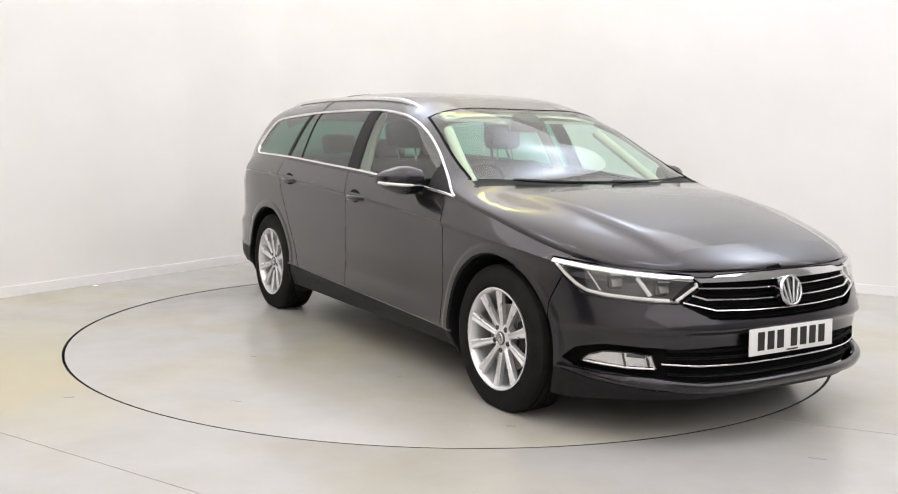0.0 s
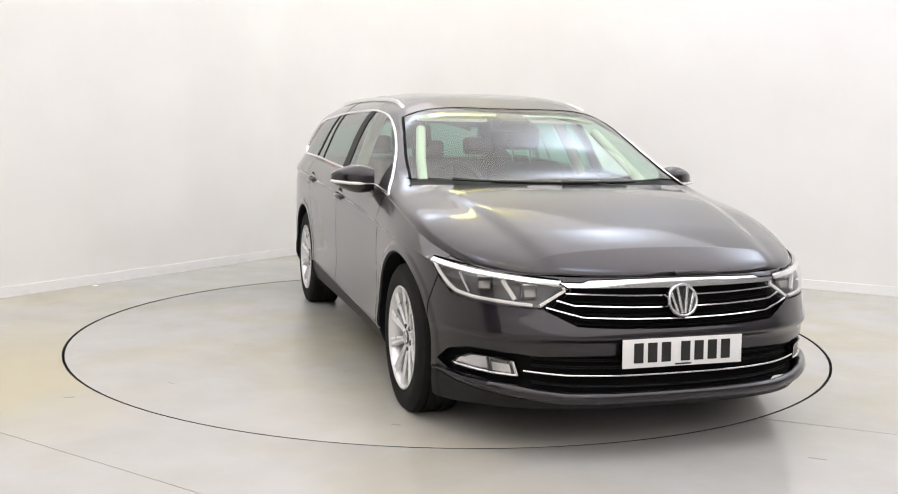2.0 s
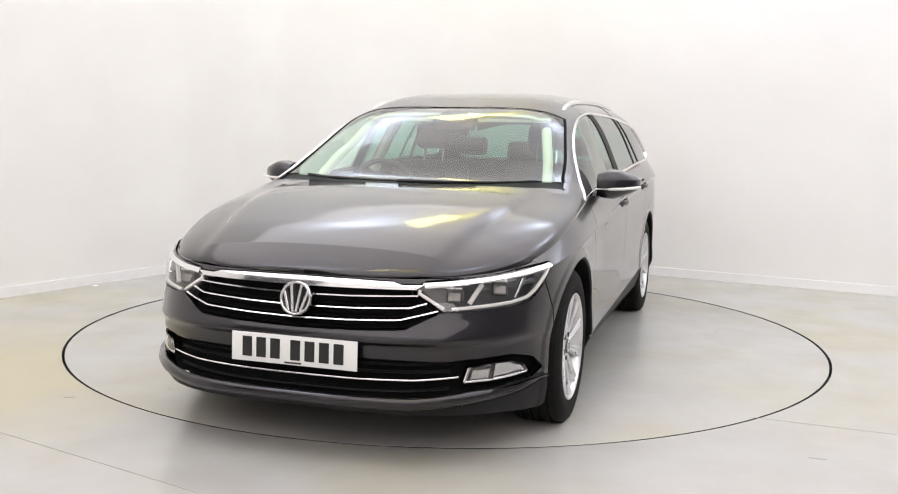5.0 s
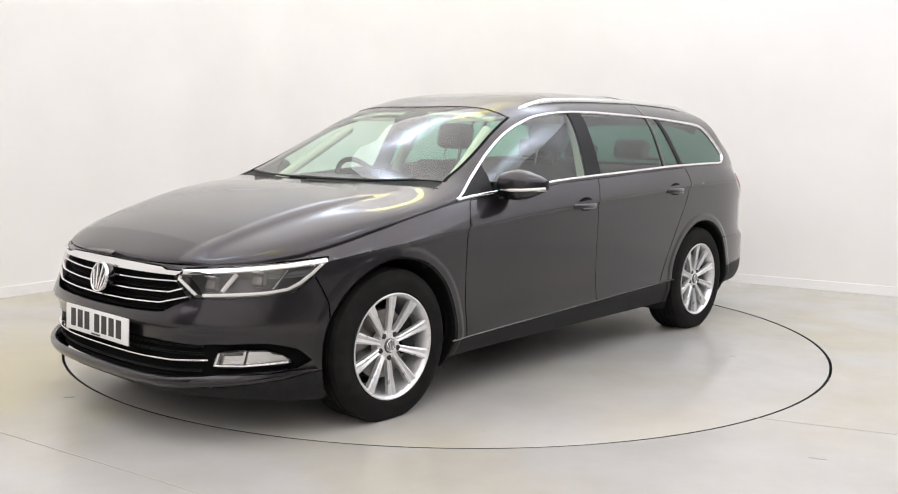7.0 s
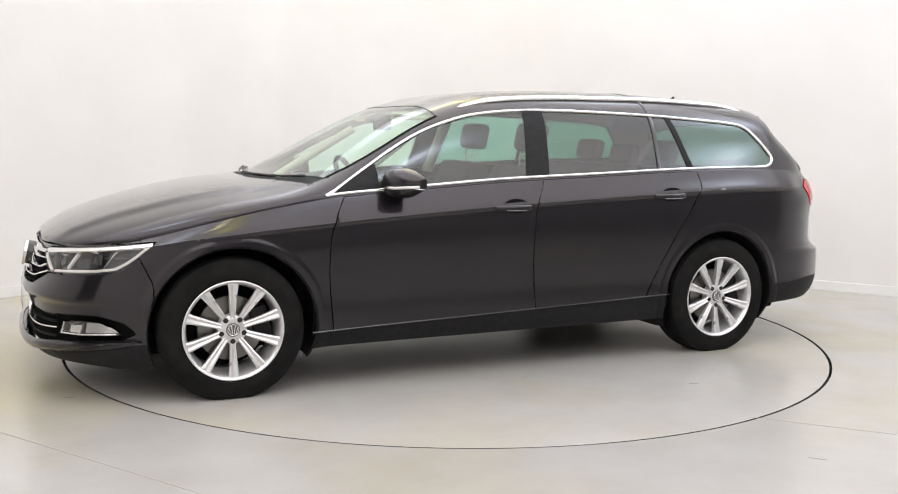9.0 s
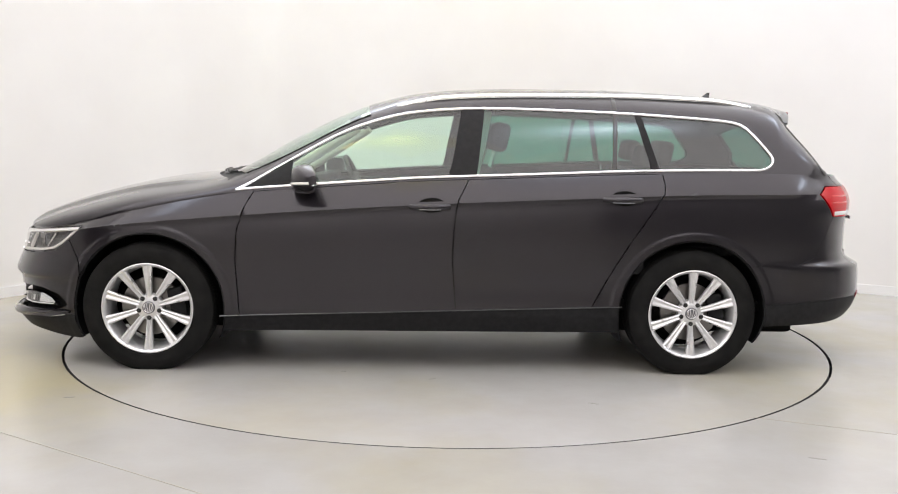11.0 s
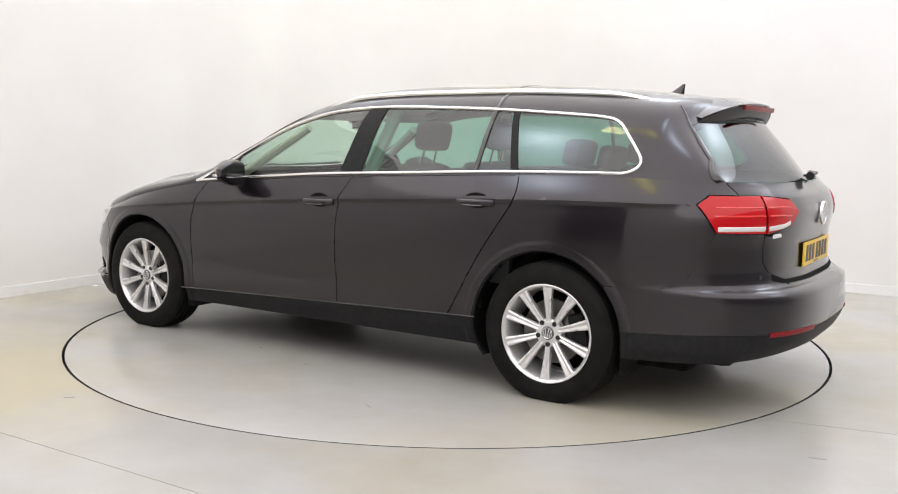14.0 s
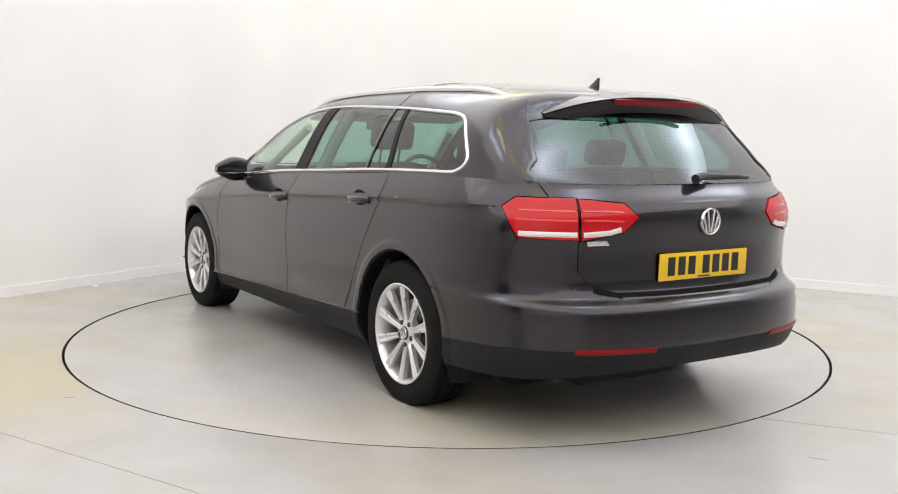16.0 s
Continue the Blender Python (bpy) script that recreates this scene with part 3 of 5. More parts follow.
def panel(name, faces, surf, material, parent, sides, gap=0.0030, flange=0.014, off=0.0, label="", seam=None, metric=1.0, still=None):
    """A body panel from flat pieces laid on a surface: gaps at its edges, edges turned in, true normals.
    sides: 1 left, -1 right, 0 both in one mesh. seam: a test for edges on the middle line."""
    index, q, fs = {}, [], []
    for f in faces:
        ids = []
        for p in f:
            k = (round(p[0], 5), round(p[1], 5))
            if k not in index:
                index[k] = len(q)
                q.append(p)
            if index[k] not in ids:
                ids.append(index[k])
        if len(ids) > 2:
            fs.append(ids)
    q = np.array(q, float)
    count = {}
    for f in fs:
        for a, b in zip(f, f[1:] + f[:1]):
            count[(a, b)] = True
    border = [(a, b) for a, b in count if (b, a) not in count]
    if seam:
        border = [(a, b) for a, b in border if not (seam(q[a]) and seam(q[b]))]
    scale = np.array([1.0, metric])
    push = np.zeros_like(q)
    for a, b in border:
        d = (q[b] - q[a]) * scale
        l = math.hypot(*d) or 1
        n = np.array([-d[1], d[0]]) / l
        push[a] += n
        push[b] += n
    ln = np.linalg.norm(push, axis=1, keepdims=True)
    q2 = q + np.where(ln > 1e-6, push / np.maximum(ln, 1e-6), 0) * gap / scale
    if still:
        for i in range(len(q)):
            if still(q[i]):
                q2[i] = q[i]
    if seam:
        for i in range(len(q)):
            if seam(q[i]):
                q2[i] = (q[i][0], q2[i][1]) if surf is low else (q2[i][0], q[i][1])
    pos, _ = shifted(surf, q2, off)
    inn, _ = shifted(surf, q2, off - flange)
    cent = [q2[f].mean(axis=0) for f in fs]
    flat = np.array([q2[v] * 0.955 + c * 0.045 for f, c in zip(fs, cent) for v in f])
    _, nrm = shifted(surf, flat, 0)
    rim = sorted({v for e in border for v in e})
    where = {v: len(q) + i for i, v in enumerate(rim)}
    verts = np.vstack([pos, inn[rim]]) if rim else pos
    allf, alln, k = [], [], 0
    for f in fs:
        n = nrm[k:k + len(f)]
        k += len(f)
        v = pos[f]
        g = np.cross(v[1] - v[0], v[2] - v[0])
        if np.dot(g, n.mean(axis=0)) < 0:
            f, n = f[::-1], n[::-1]
        allf.append(list(f))
        alln.append(n)
    owner = {}
    for f in allf:
        for a, b in zip(f, f[1:] + f[:1]):
            owner[(a, b)] = True
    for a, b in border:
        if (a, b) not in owner:
            a, b = b, a
        f = [b, a, where[a], where[b]]
        g = np.cross(verts[f[1]] - verts[f[0]], verts[f[2]] - verts[f[1]])
        g = g / max(np.linalg.norm(g), 1e-9)
        allf.append(f)
        alln.append(np.array([g] * 4))
    flip = np.array([1, -1, 1])
    out = []
    if sides == 0:
        n0 = len(verts)
        v = np.vstack([verts, verts * flip])
        f2 = allf + [[i + n0 for i in f[::-1]] for f in allf]
        nn = np.vstack(alln + [(n * flip)[::-1] for n in alln])
        out.append(sheet(name, v, f2, material, parent, nn, label))
    else:
        for s in sides:
            if s > 0:
                out.append(sheet(name, verts, allf, material, parent, np.vstack(alln), label))
            else:
                out.append(sheet(name, verts * flip, [f[::-1] for f in allf], material, parent, np.vstack([(n * flip)[::-1] for n in alln]), label))
    return out


def trim(name, path, surf, width, high, material, parent, sides=(1, -1), deep=0.006, step=0.02, closed=False, label="", across=False, taper=False):
    """A bar laid on a surface along a path, with a domed section. across: it runs on over the middle line to the other side."""
    q = np.array(dense(path, step, closed), float)
    p, n = shifted(surf, q, 0.0)
    if across:
        m = np.array([1, -1, 1])
        keep = p[:, 1] > 1e-4
        p, n = p[keep], n[keep]
        p, n = np.vstack([(p * m)[::-1], p]) if p[0][1] < p[-1][1] else np.vstack([p, (p * m)[::-1]]), np.vstack([(n * m)[::-1], n]) if p[0][1] < p[-1][1] else np.vstack([n, (n * m)[::-1]])
        sides = (1,)
    rings = []
    k = len(p)
    for i in range(k):
        d = p[(i + 1) % k] - p[i - 1] if closed else p[min(i + 1, k - 1)] - p[max(i - 1, 0)]
        s = np.cross(n[i], d)
        s /= max(np.linalg.norm(s), 1e-9)
        w = width * (max(0.15, min(1, 6 * min(i, k - 1 - i) / k)) if taper else 1)
        rings.append([p[i] - s * w / 2 - n[i] * deep, p[i] - s * w / 2 + n[i] * high * 0.55, p[i] - s * w * 0.28 + n[i] * high,
                      p[i] + s * w * 0.28 + n[i] * high, p[i] + s * w / 2 + n[i] * high * 0.55, p[i] + s * w / 2 - n[i] * deep])
    if closed:
        rings.append(rings[0])
    made = []
    for side in sides:
        bm = loft([[Vector((v[0], v[1] * side, v[2])) for v in r] for r in rings], cap=not closed)
        made.append(part(name, bm, material, parent, label, angle=50))
    return made


# ------------------------------------------------------------ the car's panels
BOTTOM = curve([(2.3, 0.190), (2.0, 0.172), (1.76, 0.150), (1.70, 0.165), (1.0, 0.200), (-1.0, 0.212), (-1.66, 0.235), (-1.72, 0.258), (-1.80, 0.260), (-2.15, 0.270), (-2.28, 0.285), (-2.40, 0.31), (-2.5, 0.325)])
HUBS = (1.393, -1.393)
WHEEL_Z, WHEEL_R, ARCH_R = 0.319, 0.333, 0.384


def sill(x):
    return 0.322 - 0.034 * x


def edge_line(height):
    """A line round the lower body at a height that depends on the length."""
    out = []
    for u in np.linspace(0, U3, 260):
        z = 0.6
        for _ in range(5):
            z = float(height(low(u, z)[0]))
        out.append((float(u), z))
    return out


def build_body(car):
    top, bottom, waist = edge_line(BELT), edge_line(BOTTOM), edge_line(WAIST)
    ring = [2 * math.pi * k / 56 for k in range(56)]
    arch = [[S(h + ARCH_R * math.cos(a), 0.316 + (ARCH_R + 0.004) * math.sin(a)) for a in ring] for h in (1.385, -1.385)]
    lamp = [S(1.72, 0.728), S(1.88, 0.712), S(2.02, 0.698), F(0.475, 0.680), F(0.445, 0.645), F(0.545, 0.572), F(0.66, 0.574), F(0.77, 0.585), S(1.875, 0.598), S(1.82, 0.635)]
    strip = [(0, 0.683), F(0.2, 0.682), F(0.475, 0.676), F(0.450, 0.648), F(0.2, 0.645), (0, 0.643)]
    grille = [(0, 0.643), F(0.2, 0.645), F(0.450, 0.648), F(0.545, 0.575), F(0.42, 0.512), F(0.2, 0.503), (0, 0.500)]
    intake = [(0, 0.395), F(0.3, 0.395), F(0.55, 0.388), F(0.66, 0.396), F(0.77, 0.398), F(0.825, 0.372), F(0.850, 0.325), F(0.825, 0.298), F(0.66, 0.282), F(0.48, 0.263), F(0.2, 0.257), (0, 0.256)]
    fog = [F(0.620, 0.308), F(0.636, 0.364), F(0.70, 0.372), F(0.765, 0.370), F(0.80, 0.350), F(0.822, 0.318), F(0.70, 0.307)]
    tail_o = [S(-2.047, 0.945), S(-2.085, 0.985), R(0.612, 0.983), R(0.612, 0.822), S(-2.13, 0.828)]
    tail_i = [R(0.606, 0.983), R(0.43, 0.966), R(0.375, 0.912), R(0.44, 0.852), R(0.606, 0.820)]
    gate = [(U3, 1.3), R(0.70, 1.06), R(0.70, 1.04), R(0.69, 0.986), R(0.612, 0.985), R(0.609, 0.90), R(0.609, 0.70), R(0.57, 0.655), R(0.47, 0.605), R(0.2, 0.598), (U3, 0.597)]
    f_edge = [(0.856, 0.925), (0.895, 0.86), (0.918, 0.80), (0.941, 0.718), (0.949, 0.57), (0.938, 0.422), (0.928, sill(0.92))]
    b_edge = [(-0.227, 0.999), (-0.195, 0.93), (-0.172, 0.889), (-0.158, 0.80), (-0.150, 0.70), (-0.147, 0.597), (-0.153, 0.50), (-0.163, 0.40), (-0.167, sill(-0.167))]
    r_edge = [(-1.213, 1.037), (-1.222, 0.985), (-1.218, 0.94), (-1.185, 0.882), (-1.125, 0.79), (-1.065, 0.707), (-0.958, 0.53), (-0.863, sill(-0.863))]
    fe, be, re = ([S(*p) for p in l] for l in (f_edge, b_edge, r_edge))
    fe[0:0], be[0:0], re[0:0] = [(fe[0][0], 1.1)], [(be[0][0], 1.1)], [(re[0][0], 1.1)]
    sl = [S(1.3, sill(1.3)), S(0.5, sill(0.5)), S(0, sill(0)), S(-0.6, sill(-0.6)), S(-1.3, sill(-1.3))]
    rocker = sl + [S(-1.3, 0.1), S(1.3, 0.1)]
    nose_cut = [S(1.79, 0.90), S(1.79, 0.655), S(1.74, 0.55), S(1.70, 0.40), S(1.66, 0.08)]
    bump_r = [S(-1.60, 0.572), S(-1.93, 0.578), S(-2.03, 0.62), S(-2.10, 0.76), S(-2.132, 0.83)]
    low_line = [S(-1.60, 0.368), S(-1.99, 0.390), S(-2.19, 0.400), R(0.6, 0.402), R(0.3, 0.402), (U3, 0.400)]
    lip_line = [(0, 0.225), F(0.4, 0.228), F(0.62, 0.225), F(0.8, 0.252), S(1.80, 0.275), S(1.6, 0.285)]
    cols = np.linspace(0, U3, int(U3 / 0.026))
    rows = np.linspace(0.09, 1.07, 43)
    crease_u, crease_z = zip(*waist)
    fold = float(rows[33])

    def along_waist(u, v):
        w = float(np.interp(u, crease_u, crease_z))
        return 0.09 + (v - 0.09) * (w - 0.09) / (fold - 0.09) if v <= fold else 1.07 - (1.07 - v) * (1.07 - w) / (1.07 - fold)

    loops = [dense(l, 0.03, True) for l in (lamp, strip, grille, intake, fog, tail_o, tail_i)] + arch
    loops = [l + [l[0]] for l in loops]
    lines = loops + [[S(cx + r * math.cos(a), 0.316 + r * math.sin(a)) for a in np.linspace(-0.5, math.pi + 0.5, 60)] for cx in (1.385, -1.385) for r in (0.410, 0.425, 0.440)] + [gate[1:], fe, be, re, sl, nose_cut, bump_r, low_line, lip_line, top, bottom]
    bm = cut_sheet(cols, rows, lines, along_waist)
    span = lambda a, b, z0, z1: [(a, z0), (b, z0), (b, z1), (a, z1)]
    regions = [("void", top + [(U3, 1.4), (0, 1.4)]), ("void", bottom + [(U3, 0.0), (0, 0.0)]), ("void", arch[0]), ("void", arch[1]),
               ("lamp", lamp), ("strip", strip), ("grille", grille), ("fog", fog), ("intake", intake), ("tail_o", tail_o), ("tail_i", tail_i), ("gate", gate),
               ("rocker", rocker),
               ("lip", lip_line + [S(1.6, 0.05), (0, 0.05)]),
               ("nose", nose_cut + [(0, 0.0), (0, 0.9)]),
               ("fender", fe + [S(0.93, 0.0), S(1.9, 0.0), S(1.9, 1.1)]),
               ("door_f", fe + be[::-1]), ("door_r", be + re[::-1]),
               ("valance", low_line + [(U3, 0.0), S(-1.6, 0.0)]),
               ("bump_r", bump_r + [(U3, 0.83), (U3, 0.0), S(-1.60, 0.0)]),
               ("quarter", span(re[3][0] - 0.6, U3, 0.0, 1.2))]
    got = panels(bm, regions)
    mid = lambda q: q[0] < 1e-4 or q[0] > U3 - 1e-4
    both = (1, -1)
    panel("front_bumper", got["nose"], low, PAINT, car, 0, seam=mid)
    panel("bumper_lip", got["lip"], low, BLACK, car, 0, seam=mid, gap=0.001)
    on_belt = lambda q: abs(q[1] - float(BELT(low(q[0], q[1])[0]))) < 0.004
    panel("front_wing", got["fender"], low, PAINT, car, both, still=on_belt)
    panel("front_door", got["door_f"], low, PAINT, car, both)
    panel("rear_door", got["door_r"], low, PAINT, car, both)
    panel("rear_quarter_panel", got["quarter"], low, PAINT, car, both,
          still=lambda q: on_belt(q) or 0.565 < q[1] < 0.81 and -2.12 < low(q[0], q[1])[0] < -1.72)
    panel("rear_bumper", got["bump_r"], low, PAINT, car, 0, seam=mid, gap=0.0006)
    panel("bumper_valance", got["valance"], low, BLACK, car, 0, seam=mid, gap=0.001, label="dark grey plastic lower bumper edge")
    gate_ob = panel("tailgate", got["gate"], low, PAINT, car, 0, seam=mid)[0]
    panel("side_sill", got["rocker"], low, BLACK, car, both, gap=0.001, off=-0.006)
    panel("grille_strip", got["strip"], low, CHROME, car, 0, seam=mid, off=0.006, flange=0.02)
    panel("grille_backing", got["grille"], low, INNER, car, 0, seam=mid, off=-0.045, gap=-0.02)
    panel("intake_backing", got["intake"], low, INNER, car, 0, seam=mid, off=-0.045, gap=-0.02)
    for s in both:
        hl = panel("headlight", got["lamp"], low, LENS, car, (s,), off=0.001, gap=0.003, label="clear headlight with twin reflectors")[0]
        hl.visible_shadow = False
        panel("bezel", got["lamp"], low, LAMPDARK, hl, (s,), off=-0.055, gap=-0.015, flange=-0.05)
        tl = panel("tail_light", got["tail_o"], low, RED, car, (s,), off=0.004, label="red tail light with a white lower band")[0]
        panel("tail_light", got["tail_i"], low, RED, gate_ob, (s,), off=0.004, label="red inner tail light on the tailgate")[0]
        trim("white_band", [S(-2.135, 0.846), R(0.70, 0.846), R(0.622, 0.846)], low, 0.021, 0.006, MILKY, tl, (s,))
        trim("white_band", [R(0.60, 0.845), R(0.50, 0.853), R(0.455, 0.866)], low, 0.022, 0.006, MILKY, gate_ob, (s,))
        for z in (0.90, 0.935):
            trim("light_guide", [S(-2.12, z), R(0.68, z), R(0.625, z)], low, 0.008, 0.0065, REDLINE, tl, (s,))
            trim("light_guide", [R(0.60, z), R(0.52, z), R(0.445, z - 0.004)], low, 0.008, 0.0065, REDLINE, gate_ob, (s,))
        fo = panel("fog_lamp_housing", got["fog"], low, GLOSSBLACK, car, (s,), off=-0.03, gap=-0.004, flange=-0.028)[0]
        fog_lamp(fo, s, got["fog"])
        lamp_inside(hl, s)
    # matt black strip painted in as the shadow under the tailgate's lower edge
    trim("tailgate_gap_shade", [R(0.55, 0.632), R(0.46, 0.604), R(0.2, 0.600), (U3 - 0.02, 0.600)], low, 0.030, 0.002, INNER, gate_ob, across=True)
    # dark lining behind the panels
    lining = []
    us, zs = np.linspace(0, U3, 110), np.linspace(0.19, 0.90, 22)
    for i in range(len(us) - 1):
        for j in range(len(zs) - 1):
            u, z = (us[i] + us[i + 1]) / 2, (zs[j] + zs[j + 1]) / 2
            x = low(u, z)[0]
            if any(math.hypot(x - h, z - 0.316) < ARCH_R + 0.03 for h in HUBS) or z > BELT(x) - 0.06 or z < BOTTOM(x) + 0.03:
                continue
            if u < 1.0 and 0.49 < z < 0.75 or u < 1.15 and 0.22 < z < 0.43 or z < 0.32 and abs(x) > 1.6:
                continue
            lining.append([(us[i], zs[j]), (us[i + 1], zs[j]), (us[i + 1], zs[j + 1]), (us[i], zs[j + 1])])
    panel("body_lining", lining, low, INNER, car, 0, off=-0.075, gap=0, flange=0.002, seam=mid)

    # ---- upper body
    base = lambda y: 1.11 - 0.175 * (y / 0.70) ** 2
    rear_hood = lambda y: 1.178 - 0.160 * (y / 0.72) ** 2
    ys = [0.735 * k / 12 for k in range(13)]
    screen = [T(base(y), y) for y in ys] + [T(0.80, 0.715), T(0.65, 0.688), T(0.50, 0.655), T(0.38, 0.630), T(0.285, 0.608)] + [T(0.325 - 0.04 * (y / 0.6) ** 2, y) for y in (0.57, 0.5, 0.4, 0.3, 0.2, 0.1, 0.0)]
    hood_line = [T(rear_hood(y), y) for y in [0.745 * k / 12 for k in range(13)]] + [T(1.03, 0.765), T(1.09, 0.772), T(1.2, 0.772), T(1.5, 0.765), T(1.7, 0.748), T(1.85, 0.722), T(1.98, 0.690), T(2.06, 0.655), (2.10, 0.0)]
    side = lambda pts: [G(x, max(z, float(BELT(x)) + 0.014)) for x, z in pts]
    roofline = [(0.955, 0.92), (0.935, 0.930), (0.82, 0.998), (0.66, 1.094), (0.508, 1.180), (0.357, 1.250), (0.207, 1.299), (0.057, 1.330), (-0.092, 1.346), (-0.24, 1.355), (-0.39, 1.357),
                (-0.536, 1.356), (-0.83, 1.350), (-1.123, 1.338), (-1.415, 1.322), (-1.60, 1.307), (-1.65, 1.290), (-1.69, 1.255), (-1.765, 1.165), (-1.795, 1.120), (-1.783, 1.088), (-1.74, 1.066), (-1.69, 1.0)]
    belt = [(x, 0) for x in (-1.4, -1.0, -0.6, -0.3, 0.0, 0.3, 0.6, 0.80, 0.90, 0.93)]
    dlo = dense(rounded(side(roofline + belt)), 0.03, True)
    bar = lambda x0, x1: [(x0, 0.999)] + [p for p in side([(x0 + (x1 - x0) * (1.40 - z) / 0.40, z) for z in (1.385, 1.36, 1.33, 1.30, 1.26, 1.22, 1.17, 1.12, 1.07)] + [(x1, 0)]) if p[1] < 0.99]
    a1, b1, b2, c1, c2, c3 = bar(0.66, 0.68), bar(-0.20, -0.125), bar(-0.315, -0.265), bar(-0.995, -0.965), bar(-1.075, -1.175), bar(-1.105, -1.215)
    rear_glass = [(-2.035, 1.0)] + [T(-2.035 + 0.085 * (y / 0.55) ** 2, y) for y in (0.15, 0.3, 0.42, 0.55)] + [T(-1.93, 0.62)]
    gate_up = [(-1.945, 1.0), T(-1.925, 0.3), T(-1.875, 0.575), T(-1.97, 0.625), T(-2.06, 0.668), (float(low(*R(0.70, 1.04))[0]), 0.0)]
    xs = np.unique(np.concatenate([np.linspace(2.188, 2.05, 16), np.linspace(2.05, 1.2, 34), np.linspace(1.2, 0.2, 48), np.linspace(0.2, -1.9, 62), np.linspace(-1.9, -2.31, 34)]))[::-1]
    ws = np.linspace(0, 1, 44)
    sc = screen + [screen[0]]
    bm = cut_sheet(xs, ws, [sc, hood_line, dlo + [dlo[0]], a1, b1, b2, c1, c2, c3, rear_glass, gate_up])
    got2 = {k: [] for k in ("screen", "cowl", "hood", "win_f", "post_a", "post_b", "win_r", "win_s", "post_c", "win_q", "glass_r", "gate_up", "roof", "wing_top")}
    for f in bm.faces:
        c = f.calc_center_median()
        cell = [(v.co.x, v.co.y) for v in f.verts]
        key = "roof"
        if inside(screen, c.x, c.y):
            key = "screen"
        elif inside(hood_line + [(3, 0.0), (3, 1.0)], c.x, c.y):
            key = "hood"
        elif c.x > 0.86 and c.y > hood_line[12][1] - 0.02 and c.x < 1.2:
            key = "cowl"
        elif inside(dlo, c.x, c.y):
            x = c.x
            edge = lambda l: float(np.interp(c.y, [p[1] for p in l[::-1]], [p[0] for p in l[::-1]]))
            key = "post_a" if x > edge(a1) else "win_f" if x > edge(b1) else "post_b" if x > edge(b2) else "win_r" if x > edge(c1) else "win_s" if x > edge(c2) else "post_c" if x > edge(c3) else "win_q"
        elif inside(gate_up + [(-2.5, 0.0), (-2.5, 1.0)], c.x, c.y):
            key = "glass_r" if c.x < float(np.interp(-c.y, [-p[1] for p in rear_glass], [p[0] for p in rear_glass])) else "gate_up"
        if key == "roof" and c.x > 0.93:
            key = "wing_top"
        got2[key].append(cell)
    bm.free()
    mid2 = lambda q: q[1] > 1 - 1e-4
    opt = dict(seam=mid2, metric=0.9)
    panel("bonnet", got2["hood"], up, PAINT, car, 0, **opt)
    panel("wing_top", got2["wing_top"], up, PAINT, car, both, metric=0.9, gap=0.001, still=lambda q: q[1] < 1e-3)
    panel("roof", got2["roof"], up, PAINT, car, 0, still=lambda q: q[1] < 1e-3, **opt)
    panel("cowl", got2["cowl"], up, BLACK, car, 0, off=-0.012, **opt)
    panel("tailgate_frame", got2["gate_up"], up, PAINT, gate_ob, 0, **opt)
    for name, key, material in (("front_door_window", "win_f", FRONT_GLASS), ("rear_door_window", "win_r", PRIVACY), ("fixed_door_window", "win_s", PRIVACY), ("rear_side_window", "win_q", PRIVACY)):
        for ob in panel(name, got2[key], up, material, car, both, off=-0.004, gap=0, flange=0.003, metric=0.9):
            ob.visible_shadow = False
    for name, key, material in (("windscreen", "screen", FRONT_GLASS), ("rear_window", "glass_r", DEEP_TINT)):
        ob = panel(name, got2[key], up, material, car if key == "screen" else gate_ob, 0, off=-0.003, gap=0, flange=0.003, **opt)[0]
        ob.visible_shadow = False
    for key in ("post_a", "post_b", "post_c"):
        panel("window_post", got2[key], up, BLACK, car, both, off=0.0, gap=0, metric=0.9)
    for l, w in ((c1, 0.022),):
        trim("window_bar", l, up, w, 0.003, GLOSSBLACK, car)
    trim("pillar_strip", gate_up[2:5] + [(gate_up[5][0] + 0.01, 0.02)], up, 0.030, 0.004, GLOSSBLACK, gate_ob, taper=True)
    trim("windscreen_seal", screen[12:18], up, 0.014, 0.002, INNER, car)
    trim("window_trim", dlo, up, 0.0140, 0.008, CHROME, car, closed=True, label="chrome surround of the side windows")
    trim("sill_trim", [S(x, sill(x)) for x in (1.03, 0.6, 0.2, -0.2, -0.6, -1.02)], low, 0.005, 0.003, DULLMETAL, car)
    # ---- chrome bars of the grille
    trim("grille_bar", [(0.03, 0.617), F(0.2, 0.620), F(0.456, 0.630)], low, 0.0085, 0.006, CHROME, car, across=True, deep=0.02)
    trim("grille_bar", [(0.03, 0.574), F(0.2, 0.577), F(0.43, 0.586), F(0.490, 0.604)], low, 0.0085, 0.006, CHROME, car, across=True, deep=0.02)
    trim("grille_bar", [(0.03, 0.532), F(0.2, 0.535), F(0.40, 0.543), F(0.530, 0.577)], low, 0.0085, 0.006, CHROME, car, across=True, deep=0.02)
    for z in (0.595, 0.553, 0.515):
        trim("grille_slat", [(0.03, z), F(0.2, z + 0.002), F(0.43, z + 0.012)], low, 0.010, -0.020, INNER, car, across=True, deep=0.02)
